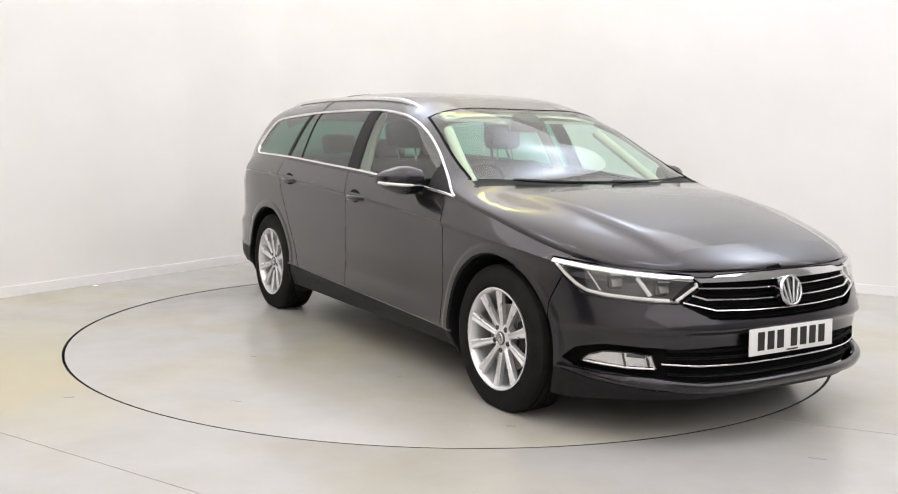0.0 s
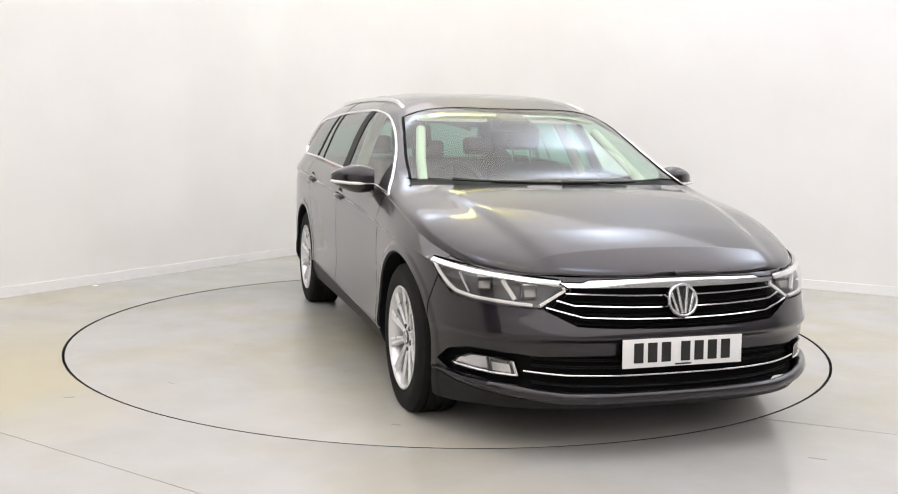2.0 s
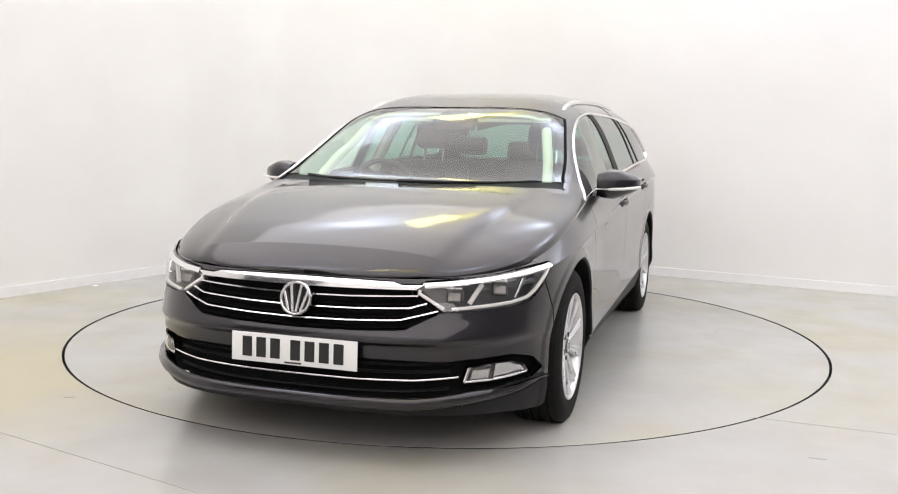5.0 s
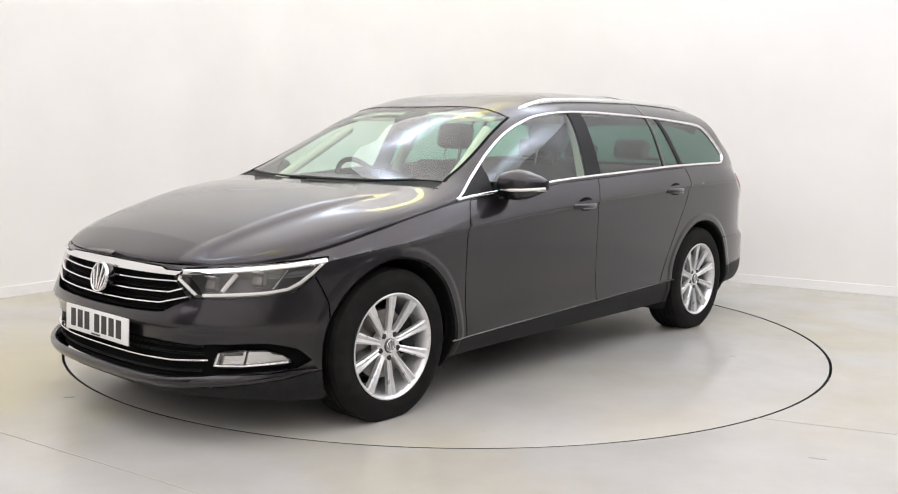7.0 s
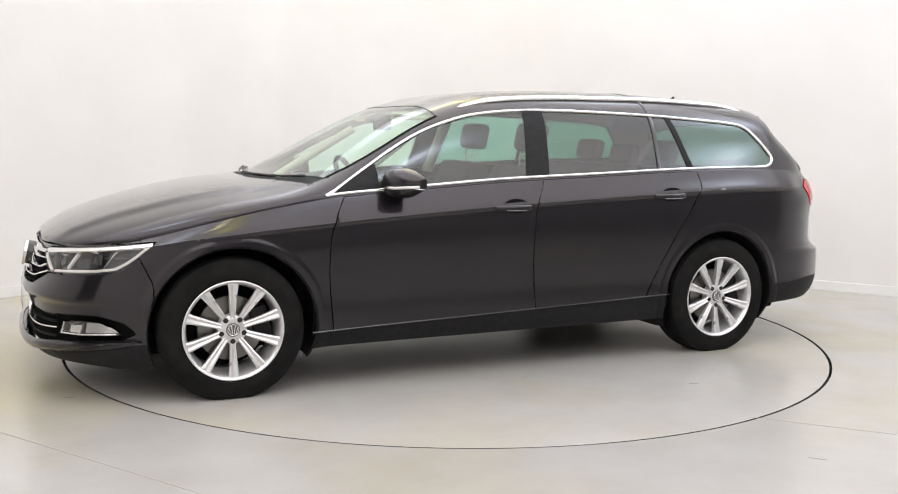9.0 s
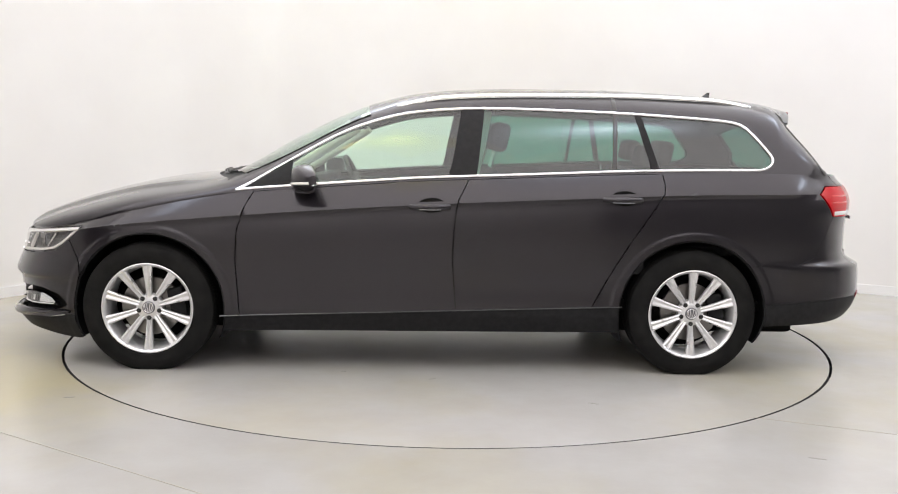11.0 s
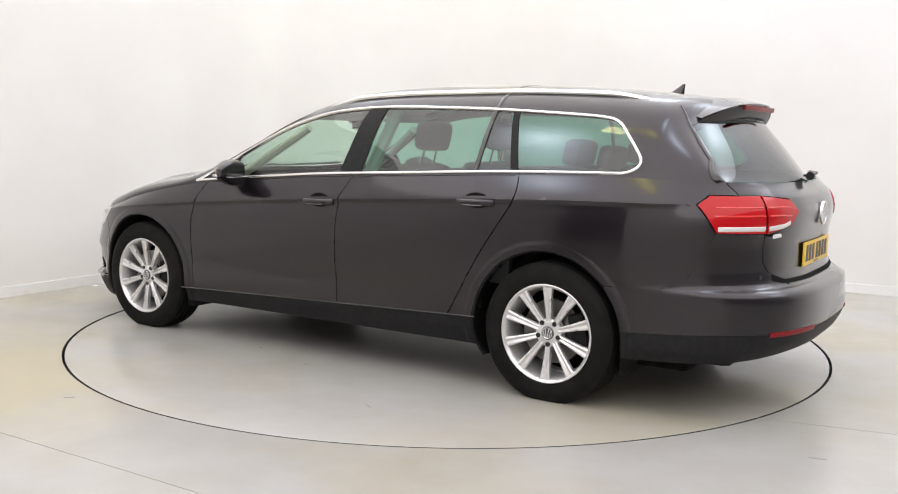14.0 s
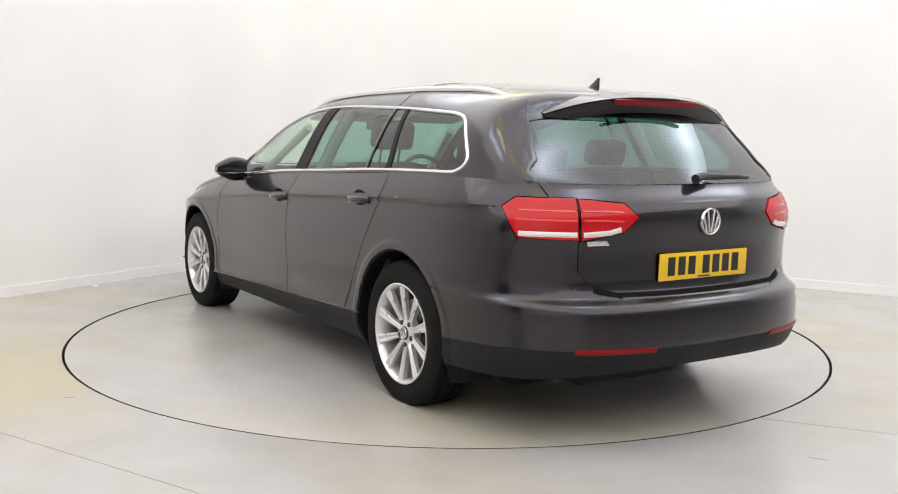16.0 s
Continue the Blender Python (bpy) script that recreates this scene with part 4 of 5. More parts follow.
    trim("bumper_trim", [(0.03, 0.316), F(0.25, 0.317), F(0.46, 0.321), F(0.605, 0.332)], low, 0.006, 0.002, CHROME, car, across=True, deep=0.03)
    trim("bumper_blade", [(0.02, 0.238), F(0.46, 0.239), F(0.64, 0.258), F(0.78, 0.274), S(1.90, 0.284), S(1.79, 0.290)], low, 0.044, 0.020, PAINT, car, across=True, deep=0.004, taper=True)
    for z in (0.282, 0.345, 0.372):
        trim("intake_slat", [(0.03, z), F(0.25, z + 0.001), F(0.44, z + 0.004), F(0.58, z + 0.008)], low, 0.010, -0.020, BLACK, car, across=True, deep=0.02)
    return gate_ob


def low_in(depth):
    return lambda u, z: shifted(low, np.stack([np.ravel(u), np.ravel(z)], 1), -depth)[0]


def lamp_inside(hl, s):
    """Two reflector pots with their bulbs and the bright strips round them."""
    for y, z, r in ((0.735, 0.650, 0.034), (0.585, 0.632, 0.034)):
        u = F(y, z)
        p, n = shifted(low, [u], -0.032)
        p, n = Vector(p[0] * (1, s, 1)), Vector(n[0] * (1, s, 1))
        ahead = (n * 0.5 + Vector((1, 0, 0))).normalized()
        m = Matrix.Translation(p) @ ahead.to_track_quat("Y", "Z").to_matrix().to_4x4()
        part("reflector", box(0.062, 0.030, 0.060, 0.014, seg=3), LAMPDARK, hl, at=m @ pose(0, -0.012, 0))
        part("lamp_glass", box(0.046, 0.012, 0.044, 0.005), DISC, hl, at=m @ pose(0, 0.002, 0, 25, 0, 0))
        part("lamp_shade", box(0.058, 0.02, 0.008, 0.003), REFLECTOR, hl, at=m @ pose(0, 0.004, 0.030))
    for path, wide, glaze in (([F(0.80, 0.685), F(0.775, 0.612)], 0.010, REFLECTOR), ([F(0.672, 0.672), F(0.635, 0.602)], 0.017, MILKY)):
        trim("light_strip", path, low_in(0.02), wide, 0.008, glaze, hl, (s,))
    trim("light_frame", [S(1.745, 0.714), S(1.80, 0.668), S(1.845, 0.634), S(1.89, 0.610), F(0.76, 0.598), F(0.66, 0.590), F(0.575, 0.584)], low_in(0.004), 0.012, 0.004, MILKY, hl, (s,))
    trim("lower_strip", [F(0.545, 0.580), F(0.66, 0.582), F(0.77, 0.590)], low_in(0.006), 0.008, 0.003, LAMPDARK, hl, (s,))
    trim("inner_tip", [F(0.462, 0.652), F(0.458, 0.640), F(0.55, 0.584)], low_in(0.003), 0.012, 0.004, MILKY, hl, (s,))
    trim("upper_strip", [S(1.735, 0.717), S(1.88, 0.700), S(2.02, 0.6855), F(0.475, 0.666)], low, 0.021, 0.004, CHROME, hl, (s,), label="chrome strip along the headlight")


def fog_lamp(fo, s, cells):
    """A clear lens over a bright reflector with a dark divider."""
    panel("fog_reflector", cells, low, REFLECTOR, fo, (s,), off=-0.022, gap=0.006, flange=0.004)[0]
    trim("divider", [F(0.722, 0.368), F(0.714, 0.311)], low_in(0.014), 0.008, 0.006, INK, fo, (s,))
    trim("divider", [F(0.655, 0.356), F(0.71, 0.358)], low_in(0.014), 0.012, 0.006, INK, fo, (s,))
    trim("divider", [F(0.650, 0.354), F(0.642, 0.316)], low_in(0.014), 0.010, 0.006, INK, fo, (s,))
    trim("chrome_frame", [F(0.625, 0.311), F(0.71, 0.311), F(0.812, 0.321)], low_in(0.008), 0.008, 0.004, CHROME, fo, (s,))
    trim("chrome_frame", [F(0.626, 0.312), F(0.640, 0.362)], low_in(0.008), 0.010, 0.004, CHROME, fo, (s,))
    lens = panel("fog_lens", cells, low, LENS, fo, (s,), off=-0.002, gap=0.003, flange=0.003)[0]
    lens.visible_shadow = False


# ------------------------------------------------------------ wheels
def build_wheel(car, x, side):
    """A ten-spoke alloy wheel with tyre, brake disc and bolts."""
    wheel = empty("wheel", car, pose(x, side * (0.787 if x > 0 else 0.777), WHEEL_Z) @ (Matrix.Identity(4) if side > 0 else pose(0, 0, 0, 0, 0, 180)))
    R0, w = WHEEL_R, 0.108
    prof = [(0.226, -w + 0.012), (0.240, -w), (0.275, -w - 0.004), (0.312, -w + 0.004), (R0 - 0.006, -w + 0.016), (R0 - 0.001, -w + 0.03)]
    for k in range(4):                         # four grooves in the tread
        c = -0.057 + k * 0.038
        prof += [(R0, c - 0.005), (R0 - 0.008, c - 0.004), (R0 - 0.008, c + 0.004), (R0, c + 0.005)]
    prof += [(R0 - 0.001, w - 0.03), (R0 - 0.006, w - 0.016), (0.312, w - 0.004), (0.296, w + 0.001), (0.275, w + 0.004), (0.262, w + 0.0025), (0.240, w), (0.228, w - 0.010)]
    bm = lathe(prof, 96)
    for v in bm.verts:                         # flat where it stands
        v.co.z = max(v.co.z, -WHEEL_Z + 0.001)
    part("tyre", bm, RUBBER, wheel, "black road tyre, slightly dusty", angle=28)
    rim = part("rim", lathe([(0.222, w - 0.016), (0.229, w - 0.006), (0.231, w - 0.001), (0.226, w + 0.001), (0.219, w - 0.004), (0.212, w - 0.016), (0.205, w - 0.05), (0.198, w - 0.10), (0.215, -w + 0.02), (0.228, -w + 0.01)], 72),
               SILVER, wheel, "silver ten-spoke alloy wheel", angle=30)
    # spoke: wide and flat outside, narrow at the hub, with a shallow channel
    def ring(r, y, half, deep):
        return [(-half, y - deep, r), (-half, y - 0.004, r), (-half * 0.62, y, r), (0, y - 0.005, r), (half * 0.62, y, r), (half, y - 0.004, r), (half, y - deep, r)]
    spoke = None
    for k in range(10):
        m = Matrix.Rotation(2 * math.pi * k / 10, 4, "Y")
        if spoke is None:
            bm = loft([ring(0.050, w - 0.030, 0.0125, 0.022), ring(0.085, w - 0.024, 0.0135, 0.024), ring(0.135, w - 0.016, 0.0165, 0.024), ring(0.185, w - 0.009, 0.0205, 0.024), ring(0.216, w - 0.006, 0.0245, 0.022)])
            spoke = part("spoke", bm, SILVER, wheel, at=m, angle=25)
        else:
            ob = new("spoke", spoke.data)
            ob.parent, ob.matrix_basis = wheel, m
    part("hub", lathe([(0.001, w - 0.028), (0.03, w - 0.028), (0.052, w - 0.031), (0.066, w - 0.038), (0.070, w - 0.07)], 40), SILVER, wheel)
    part("hub_cap", lathe([(0.001, w - 0.020), (0.026, w - 0.0205), (0.0315, w - 0.024), (0.032, w - 0.034)], 32), mat_cap(), wheel)
    badge(wheel, 0.027, pose(0, w - 0.0195, 0), 0.002)
    bolt = None
    for k in range(5):
        a = 2 * math.pi * (k + 0.5) / 5
        m = pose(0.054 * math.sin(a), w - 0.030, 0.054 * math.cos(a))
        if bolt is None:
            bolt = part("bolt", lathe([(0.0005, 0.004), (0.010, 0.004), (0.0125, 0.001), (0.0125, -0.01)], 8), INK, wheel, at=m)
        else:
            ob = new("bolt", bolt.data)
            ob.parent, ob.matrix_basis = wheel, m
    part("brake_disc", lathe([(0.03, 0.018), (0.07, 0.02), (0.072, 0.03), (0.150, 0.03), (0.152, 0.012), (0.07, 0.01)], 48), DISC, wheel)
    part("brake_caliper", box(0.085, 0.07, 0.16, 0.02, at=pose(-0.135, 0.02, 0.02, 0, 12, 0)), BLACK, wheel)
    part("hub_carrier", lathe([(0.001, -0.05), (0.16, -0.05), (0.2, -0.09), (0.2, -0.1), (0.001, -0.1)], 36), INNER, wheel)
    return wheel


_cap = []


def mat_cap():
    if not _cap:
        _cap.append(mat("grey_cap", (0.10, 0.10, 0.11), 0.35, 0.5))
    return _cap[0]


def badge(parent, r, m, thick=0.006):
    """A round emblem as a plain ring with slanted bars; it faces +y."""
    bm = lathe([(r * 0.86, -thick), (r * 0.86, thick * 0.6), (r * 0.90, thick), (r * 0.97, thick), (r, thick * 0.5), (r, -thick)], 40)
    ring = part("emblem", bm, BADGE, parent, "chrome ring emblem with slanted bars", at=m)
    for s in (1, -1):
        for x0, z0, x1, z1 in ((0.76, 0.42, 0.38, -0.76), (0.34, 0.80, 0.10, -0.80)):
            d = Vector((s * (x1 - x0) * r, 0, (z1 - z0) * r))
            at = m @ Matrix.Translation((s * (x0 + x1) / 2 * r, 0, (z0 + z1) / 2 * r)) @ Matrix.Rotation(-math.atan2(d.z, d.x), 4, "Y")
            part("emblem_bar", box(d.length, thick * 1.6, r * 0.15, thick * 0.2, seg=1), BADGE, parent, at=at)
    return ring


# ------------------------------------------------------------ fittings
def number_plate(parent, m, material, label):
    """A plate that faces +y, its writing as plain bars."""
    plate = part("number_plate", box(0.52, 0.006, 0.111, 0.0025), material, parent, label, at=m)
    for x in (-0.186, -0.127, -0.068, -0.009, 0.075, 0.134, 0.193):
        part("plate_bar", box(0.040, 0.002, 0.076, at=pose(x, 0.0036, 0.002)), INK, plate)
    part("plate_bar", box(0.07, 0.002, 0.006, at=pose(0.0, 0.0036, -0.047)), INK, plate)
    return plate


def door_mirror(car, s):
    root = empty("door_mirror", car)
    def shell(z0, z1, grow, front=0.0):
        rings = []
        for k in range(13):
            t = k / 12
            y = 0.855 + 0.20 * t
            hw = 0.070 * (1 - 0.68 * t ** 4) * grow
            zc, hh = 0.982 + 0.006 * t, 0.076 * (1 - 0.66 * t ** 4) * (0.86 + 0.14 * math.sin(math.pi * min(1, t * 1.4))) * grow
            ring = []
            for a in np.linspace(0, 2 * math.pi, 25)[:-1]:
                c, sn = math.cos(a), math.sin(a)
                x = 0.585 + front + hw * math.copysign(abs(c) ** 0.75, c) * (1.25 if c > 0 else 0.55) - 0.05 * t * t
                z = min(max(zc + hh * math.copysign(abs(sn) ** 0.7, sn), z0), z1)
                ring.append(Vector((x, s * y, z)))
            rings.append(ring)
        return loft(rings)
    part("mirror_cap", shell(0.966, 1.2, 1.0), PAINT, root)
    part("mirror_base", shell(0.8, 0.960, 0.97), GLOSSBLACK, root)
    part("indicator", tube([(0.655, s * 0.875, 0.963), (0.662, s * 0.93, 0.963), (0.652, s * 0.985, 0.965), (0.61, s * 1.035, 0.97), (0.56, s * 1.056, 0.972)], 0.0075, 8), MILKY, root, "clear indicator strip")
    part("mirror_foot", loft([[Vector((0.60 + 0.06 * math.cos(a) * (1 - 0.3 * t), s * (0.83 + 0.06 * t), 0.905 + 0.045 * t + 0.016 * math.sin(a))) for a in np.linspace(0, 2 * math.pi, 13)[:-1]] for t in (0, 0.4, 0.8, 1.2)]), GLOSSBLACK, root)
    part("mirror_pane", box(0.004, 0.12, 0.085, 0.0015, at=pose(0.553, s * 0.935, 0.988)), MIRROR, root)


def door_handle(car, x, z, s):
    root = empty("door_handle", car)
    p = low(S(x, z)[0], z)
    y = float(p[1])
    # shallow black disc on the door skin, standing in for the shaded hollow
    part("handle_bowl_shade", loft([[Vector((x - 0.01 + rx * math.cos(a), s * (y - dy), z + 0.008 + rz * math.sin(a))) for a in np.linspace(0, 2 * math.pi, 25)[:-1]] for rx, rz, dy in ((0.072, 0.038, -0.0025), (0.064, 0.032, -0.0028), (0.03, 0.012, -0.0015))]), INNER, root)
    rings = []
    for k in range(15):
        t = k / 14
        xx = x + 0.105 - 0.21 * t
        bow = 0.032 * math.sin(math.pi * t) ** 0.55 + 0.004
        hh = 0.0125 + 0.003 * t
        rings.append([Vector((xx, s * (y - 0.006 + bow + 0.010 * math.cos(a)), z + hh * math.sin(a))) for a in np.linspace(0, 2 * math.pi, 13)[:-1]])
    part("handle_grip", loft(rings), PAINT, root)
    part("handle_strip", tube([(x + 0.055, s * (y + 0.030), z - 0.0125), (x, s * (y + 0.036), z - 0.0135), (x - 0.055, s * (y + 0.033), z - 0.0125)], 0.0028, 6), DULLMETAL, root)


def roof_rail(car, s):
    pts = []
    for k in range(41):
        t = k / 40
        x = 0.16 - 1.92 * t
        q = up(x, T(x, 0.565)[1])
        rise = 0.026 * min(1, (min(t, 1 - t) * 9)) ** 0.6
        pts.append((x, s * (0.565 + 0.0), float(q[2]) + rise - 0.019))
    part("roof_rail", tube(pts, 0.0145, 10), RAILMETAL, car, "bright metal roof rail")


def roof_parts(car, gate):
    # spoiler on top of the tailgate
    rows_top, rows_low = [], []
    for k in range(31):
        y = -0.54 + 1.08 * k / 30
        e = abs(y) / 0.54
        sh = 0.115 * e ** 2.2
        x1 = -2.075 + sh
        z = 1.410 - 0.080 * e ** 2.6
        rows_top.append([Vector((-1.93 + sh, y, z + 0.010)), Vector((-1.98 + sh, y, z + 0.0065)), Vector((x1, y, z - 0.018)), Vector((x1, y, z - 0.026)), Vector((-1.98 + sh, y, z - 0.03)), Vector((-1.93 + sh, y, z - 0.02))])
        rows_low.append([Vector((-1.96 + sh, y * 0.95, z - 0.028)), Vector((x1 + 0.003, y * 0.985, z - 0.0255)), Vector((x1 + 0.012, y * 0.985, z - 0.055)), Vector((-2.045 + sh, y * 0.985, z - 0.082)), Vector((-2.0 + sh, y * 0.985, z - 0.082))])
    part("spoiler", loft(rows_top), PAINT, gate)
    part("spoiler_underside", loft(rows_low), INK, gate)
    part("brake_light", box(0.012, 0.50, 0.024, 0.004, at=pose(-2.066, 0, 1.368, 0, -16, 0)), DARKRED, gate, "dark red high brake light")
    # aerial fin
    rings = []
    for t in np.linspace(0, 1, 9):
        z = 1.435 + 0.058 * t
        x0, x1 = -1.555 - 0.12 * t ** 0.6, -1.685 - 0.005 * t
        h = 0.022 * (1 - t) ** 1.2 + 0.003
        xm = (x0 + x1) / 2
        rings.append([Vector((xm + (x0 - x1) / 2 * math.cos(a), h * math.sin(a), z)) for a in np.linspace(0, 2 * math.pi, 17)[:-1]])
    part("aerial", loft(rings), GLOSSBLACK, car, "black shark-fin aerial")
    # wipers at rest along the foot of the windscreen
    for y0, y1 in ((0.62, -0.02), (0.05, -0.55)):
        arm = empty("wiper", car)
        pts = []
        for k in range(13):
            y = y0 + (y1 - y0) * k / 12
            x = 1.11 - 0.175 * (y / 0.70) ** 2 + 0.014
            pts.append((x, y, float(up(x, T(x, abs(y))[1])[2]) + 0.004))
        part("blade", tube(pts, 0.0055, 6), INK, arm)
        part("arm", tube([(p[0] + 0.022, p[1], p[2] + 0.002) for p in pts[5:]], lambda t: 0.004 + 0.005 * t, 6), INK, arm)
    w = empty("rear_wiper", car)
    part("arm", tube([(-2.325, 0.03, 1.055), (-2.315, -0.02, 1.066), (-2.30, -0.12, 1.065), (-2.285, -0.30, 1.062)], lambda t: 0.021 - 0.014 * t, 8), INK, w)
    part("blade", tube([(-2.289, -0.02, 1.055), (-2.285, -0.17, 1.056), (-2.27, -0.36, 1.056)], 0.007, 6), INK, w)


def seat(car, x, y, label):
    root = empty("seat", car, pose(x, y, 0.0))
    tagged(root, label)
    part("cushion", box(0.50, 0.50, 0.17, 0.06, at=pose(0.0, 0, 0.56, 0, -6, 0), seg=4), FABRIC, root)
    part("backrest", box(0.15, 0.50, 0.52, 0.065, at=pose(-0.29, 0, 0.80, 0, -18, 0), seg=4), FABRIC, root)
    part("headrest", box(0.10, 0.25, 0.16, 0.045, at=pose(-0.43, 0, 1.21, 0, -12, 0), seg=4), FABRIC, root)
    for s in (0.06, -0.06):
        part("headrest_post", tube([(-0.38, s, 1.03), (-0.42, s, 1.18)], 0.007, 8), CHROME, root)


def interior(car):
    for s in (1, -1):
        seat(car, 0.02, s * 0.37, "black fabric front seat")
    bench = empty("rear_bench", car)
    part("cushion", box(0.52, 1.28, 0.17, 0.06, at=pose(-0.86, 0, 0.57, 0, -5, 0), seg=4), FABRIC, bench)
    part("backrest", box(0.14, 1.30, 0.50, 0.06, at=pose(-1.18, 0, 0.80, 0, -20, 0), seg=4), FABRIC, bench)
    for y in (0.40, -0.40, 0.0):
        part("headrest", box(0.09, 0.24, 0.13, 0.04, at=pose(-1.31, y, 1.14 - (0.03 if y == 0 else 0), 0, -12, 0), seg=4), FABRIC, bench)
    rings = []
    for t in np.linspace(-1, 1, 21):
        y = 0.70 * t
        rings.append([Vector((1.02 - 0.16 * t * t, y, 0.935)), Vector((0.80 - 0.05 * t * t, y, 0.945)), Vector((0.62, y, 0.925)), Vector((0.55, y, 0.87)), Vector((0.58, y, 0.62)), Vector((0.95 - 0.16 * t * t, y, 0.60))])
    dash = part("dashboard", loft(rings), DASH, car)
    part("instrument_hood", box(0.16, 0.34, 0.06, 0.025, at=pose(0.62, -0.37, 0.945, 0, 10, 0), seg=3), DASH, dash)
    sw = empty("steering_wheel", car, pose(0.42, -0.37, 0.90, 0, -65, 0))
    ring = lathe([(0.185 + 0.015 * math.cos(a), 0.015 * math.sin(a)) for a in np.linspace(0, 2 * math.pi, 11)], 40, "z")
    part("wheel_ring", ring, DASH, sw)
    part("wheel_boss", box(0.16, 0.30, 0.03, 0.012), DASH, sw)
    part("floor_pan", box(2.7, 1.5, 0.06, 0.02, at=pose(-0.45, 0, 0.34)), INNER, car)
    part("load_floor", box(1.0, 1.25, 0.05, 0.01, at=pose(-1.78, 0, 0.62)), DASH, car)
    part("load_cover", box(0.80, 1.15, 0.02, 0.006, at=pose(-1.75, 0, 0.93)), DASH, car)
    part("bulkhead", box(0.05, 1.3, 0.60, 0.02, at=pose(1.02, 0, 0.62)), INNER, car)
    # pale lining under the roof
    cells = []
    xs, ws = np.linspace(0.36, -1.92, 40), np.linspace(0.60, 1.0, 14)
    for i in range(39):
        for j in range(13):
            cells.append([(xs[i], ws[j]), (xs[i + 1], ws[j]), (xs[i + 1], ws[j + 1]), (xs[i], ws[j + 1])])
    panel("headlining", cells, up, HEADLINER, car, 0, off=-0.035, gap=0, flange=0.003, seam=lambda q: q[1] > 1 - 1e-4)
    for s in (1, -1):
        part("pillar_trim", tube([(0.82, s * 0.635, 0.945), (0.60, s * 0.590, 1.085), (0.36, s * 0.525, 1.245)], 0.026, 10), HEADLINER, car)
        part("pillar_trim", tube([(-0.24, s * 0.74, 0.98), (-0.29, s * 0.66, 1.18), (-0.32, s * 0.58, 1.34)], 0.035, 8), HEADLINER, car)
        part("door_card", box(1.9, 0.05, 0.42, 0.02, at=pose(-0.2, s * 0.78, 0.72)), DASH, car)
    part("inside_mirror", box(0.03, 0.24, 0.07, 0.012, at=pose(0.36, 0, 1.275)), INK, car)
    part("mirror_stem", box(0.12, 0.16, 0.03, 0.012, at=pose(0.38, 0, 1.310, 0, 22, 0)), DASH, car)
    for s in (1, -1):
        part("sun_visor", box(0.16, 0.40, 0.018, 0.006, at=pose(0.26, s * 0.33, 1.315, 0, 12, 0)), HEADLINER, car)


def arch_lining(car, h, s):
    rings = []
    for a in np.linspace(-0.45, math.pi + 0.45, 40):
        c, sn = math.cos(a), math.sin(a)
        row = []
        x, z = (1.385 if h > 0 else -1.385) + (ARCH_R - 0.001) * c, 0.316 + (ARCH_R + 0.003) * sn
        z = max(z, 0.16)
        y = float(low(S(x, z)[0], z)[1])
        for r, yy in ((0.0, y - 0.001), (-0.006, y - 0.008), (0.002, y - 0.03), (0.012, y - 0.06), (0.012, 0.5), (0.012, 0.48)):
            row.append(Vector((x + r * c, s * yy, z + r * sn)))
        rings.append(row)
    bm = bmesh.new()
    vs = [[bm.verts.new(p) for p in r] for r in rings]
    for a, b in zip(vs, vs[1:]):
        for k in range(len(a) - 1):
            bm.faces.new((a[k], a[k + 1], b[k + 1], b[k]))
    part("arch_liner", bm, BLACK, car)
    bm = lathe([(0.0, s * 0.47), (ARCH_R + 0.03, s * 0.47), (ARCH_R + 0.03, s * 0.50)], 40)
    for v in bm.verts:
        v.co.z = max(v.co.z, -0.17)
    part("wheel_house", bm, INNER, car, at=pose(1.385 if h > 0 else -1.385, 0, 0.36))


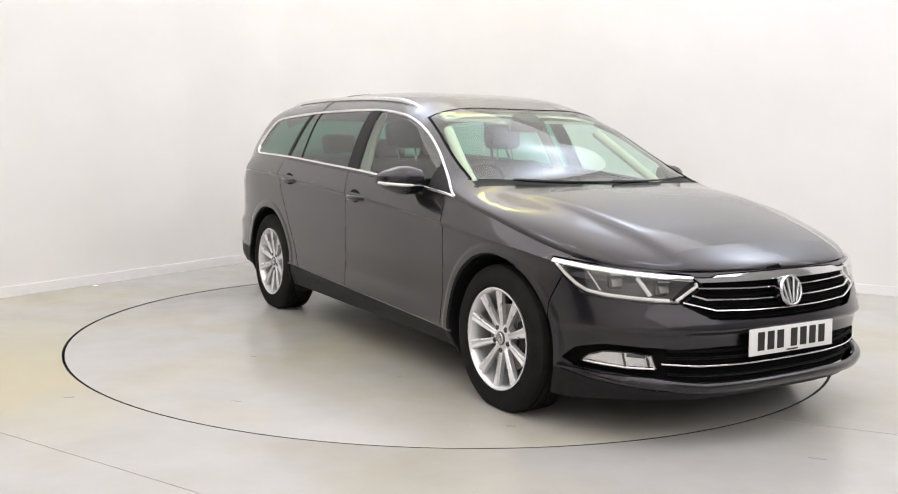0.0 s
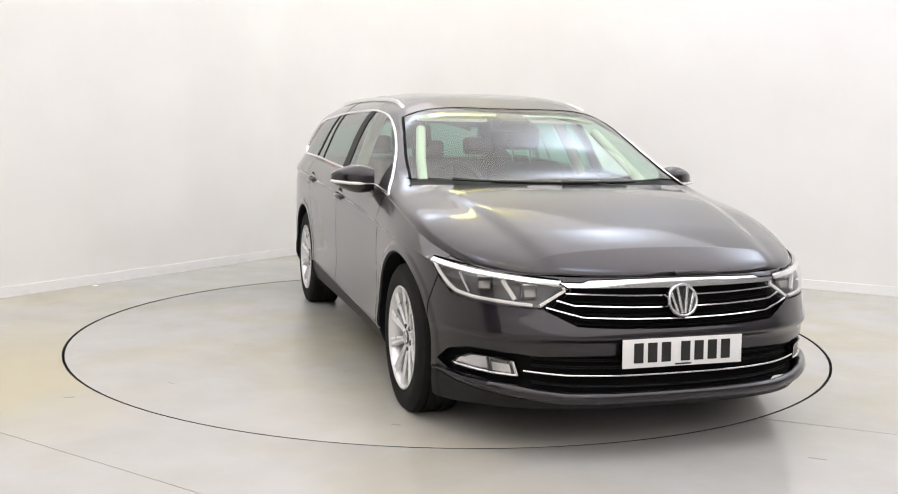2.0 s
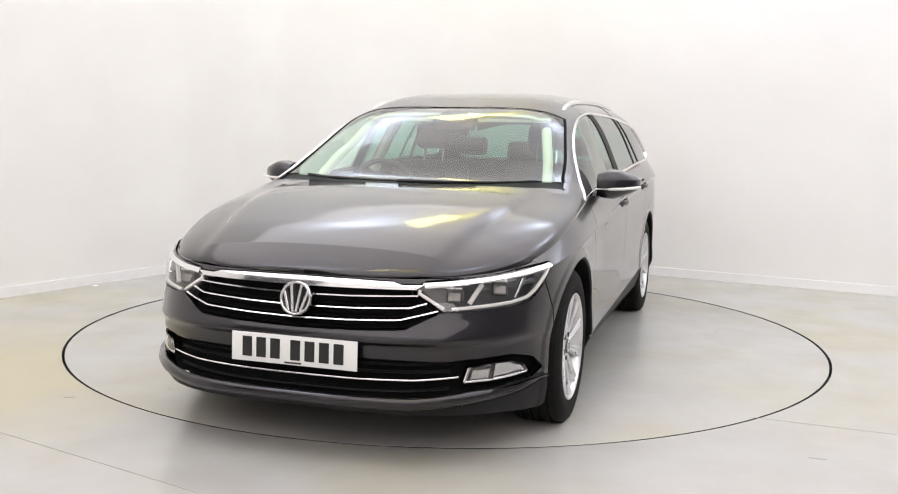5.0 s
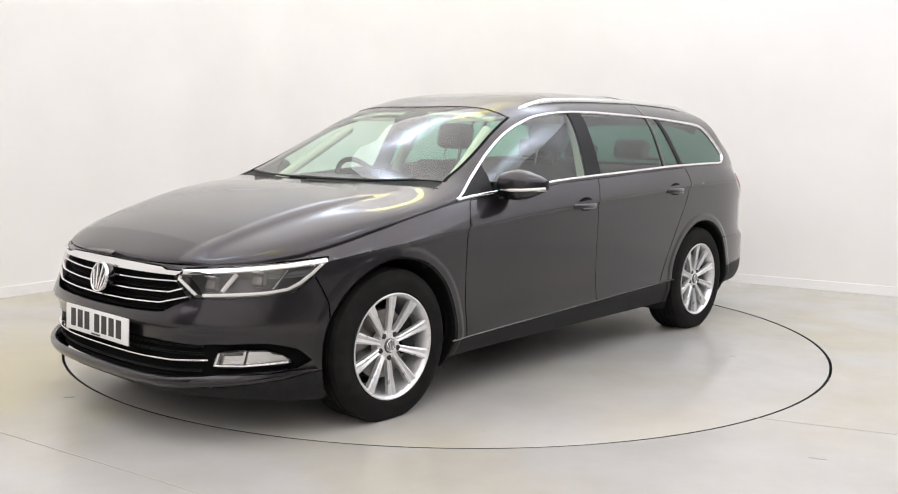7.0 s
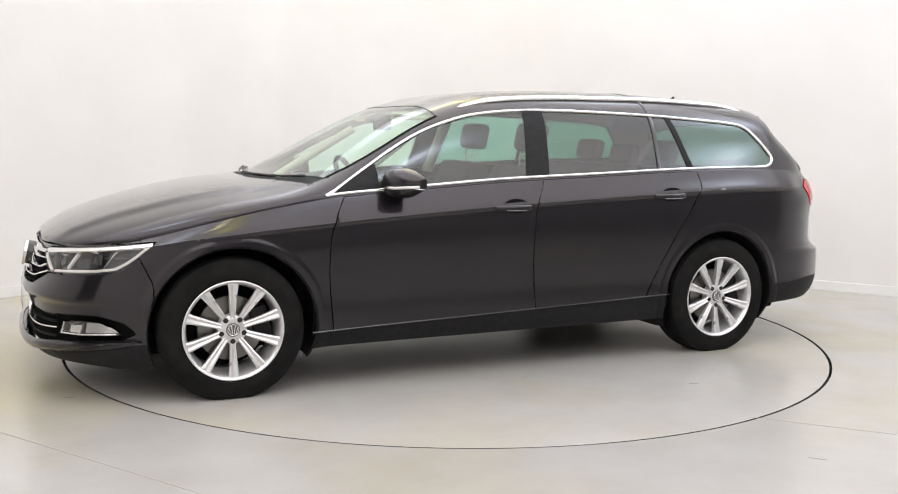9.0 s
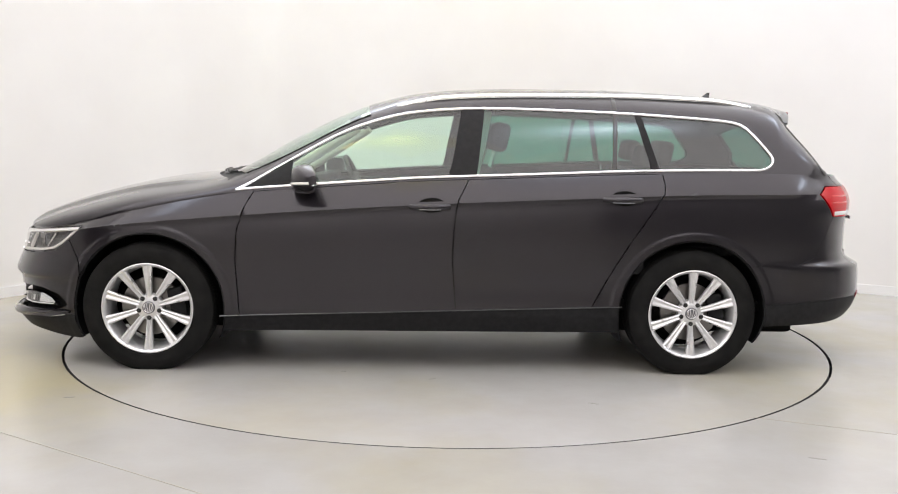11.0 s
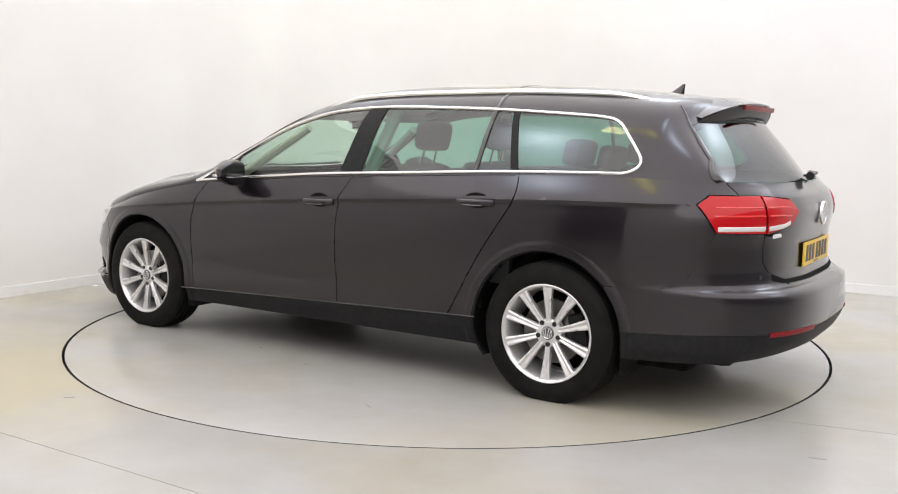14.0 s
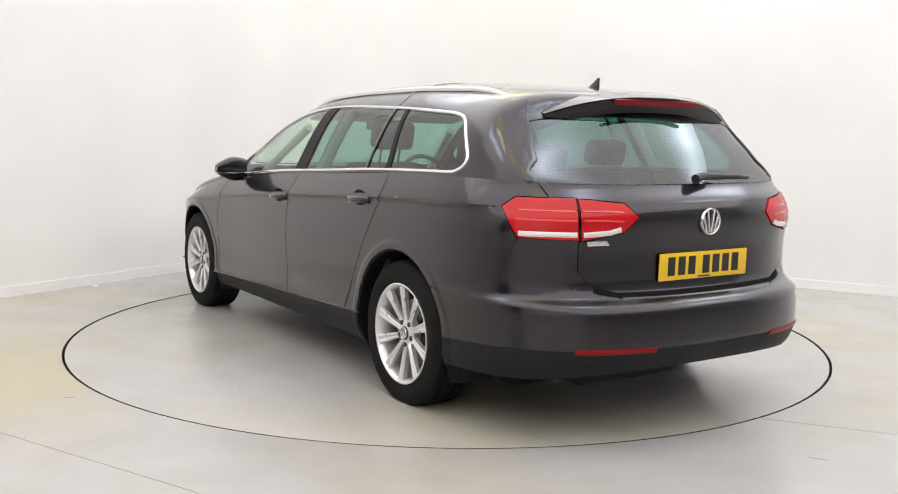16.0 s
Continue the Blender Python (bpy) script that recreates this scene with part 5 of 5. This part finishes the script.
def build_car():
    car = tagged(empty("car", None, pose(*TABLE)), "dark grey metallic estate car with chrome trim", "car")
    gate = build_body(car)
    for h in HUBS:
        for s in (1, -1):
            build_wheel(car, h, s)
            arch_lining(car, h, s)
    for s in (1, -1):
        door_mirror(car, s)
        door_handle(car, -0.03, 0.856, s)
        door_handle(car, -1.005, 0.905, s)
        roof_rail(car, s)
        trim("reflector", [R(0.66, 0.400), R(0.5, 0.400), R(0.34, 0.400)], low, 0.022, 0.004, DARKRED, car, (s,), label="dark red bumper reflector")
    roof_parts(car, gate)
    interior(car)
    # emblem and plates: front faces +x, rear faces -x
    front, rear = pose(0, 0, 0, 0, 0, -90), pose(0, 0, 0, 0, 0, 90)
    part("emblem_plate", lathe([(0.001, 0.0), (0.058, 0.0), (0.060, -0.03)], 40), GLOSSBLACK, car, at=pose(2.238, 0, 0.604) @ front @ pose(0, 0, 0, 12, 0, 0))
    badge(car, 0.064, pose(2.244, 0, 0.604) @ front @ pose(0, 0, 0, 12, 0, 0), 0.006)
    number_plate(car, pose(2.262, 0, 0.408) @ front @ pose(0, 0, 0, 2, 0, 0), WHITEPLATE, "white front number plate with dark bars")
    badge(gate, 0.056, pose(-2.390, 0, 0.885) @ rear, 0.006)
    number_plate(car, pose(-2.366, 0, 0.706) @ rear @ pose(0, 0, 0, -1, 0, 0), YELLOWPLATE, "yellow rear number plate with dark bars")
    part("badge_bar", box(0.15, 0.004, 0.018, 0.002), BADGE, gate, "chrome model badge as a plain bar", at=pose(float(low(*R(0.52, 0.812))[0]) - 0.002, 0.52, 0.812) @ rear @ pose(0, 0, 0, 0, 0, -6))
    # underside
    part("underbody", box(3.9, 1.35, 0.10, 0.03, at=pose(-0.05, 0, 0.235)), INNER, car)
    part("underbody", box(1.85, 1.62, 0.08, 0.03, at=pose(0, 0, 0.245)), INNER, car)
    part("rear_silencer", box(0.30, 0.62, 0.13, 0.05, at=pose(-1.98, 0.15, 0.245), seg=3), BLACK, car)
    offset = Matrix.Translation((CAR_X, CAR_Y, 0))
    for ob in car.children:
        ob.matrix_basis = offset @ ob.matrix_basis
    return car


def motions():
    """The turntable carries the car round."""
    for thing in (turntable, estate):
        walk(thing, [(t, pose(TABLE.x, TABLE.y, 0, 0, 0, a)) for t, a in TURNS])


build_room()
for fx, fy, ft, fl, fw, fm, fn in ((1.44, 3.50, -20, 0.07, 0.012, SCUFF, "small dark scratch on the painted floor"), (-2.75, 7.20, 58, 0.06, 0.02, CHIP, "pale paint chip beside the skirting"),
                                   (-1.72, 4.15, 10, 0.05, 0.014, SCUFF, "faint dark scuff on the painted floor")):
    floor_mark(fx, fy, ft, fl, fw, fm, fn)
for lx, ly, lt, ll, lw, lm, ln in LIGHTS:
    ceiling_light(lx, ly, lt, ll, lw, lm, ln)
turntable = build_turntable()
estate = build_car()
motions()
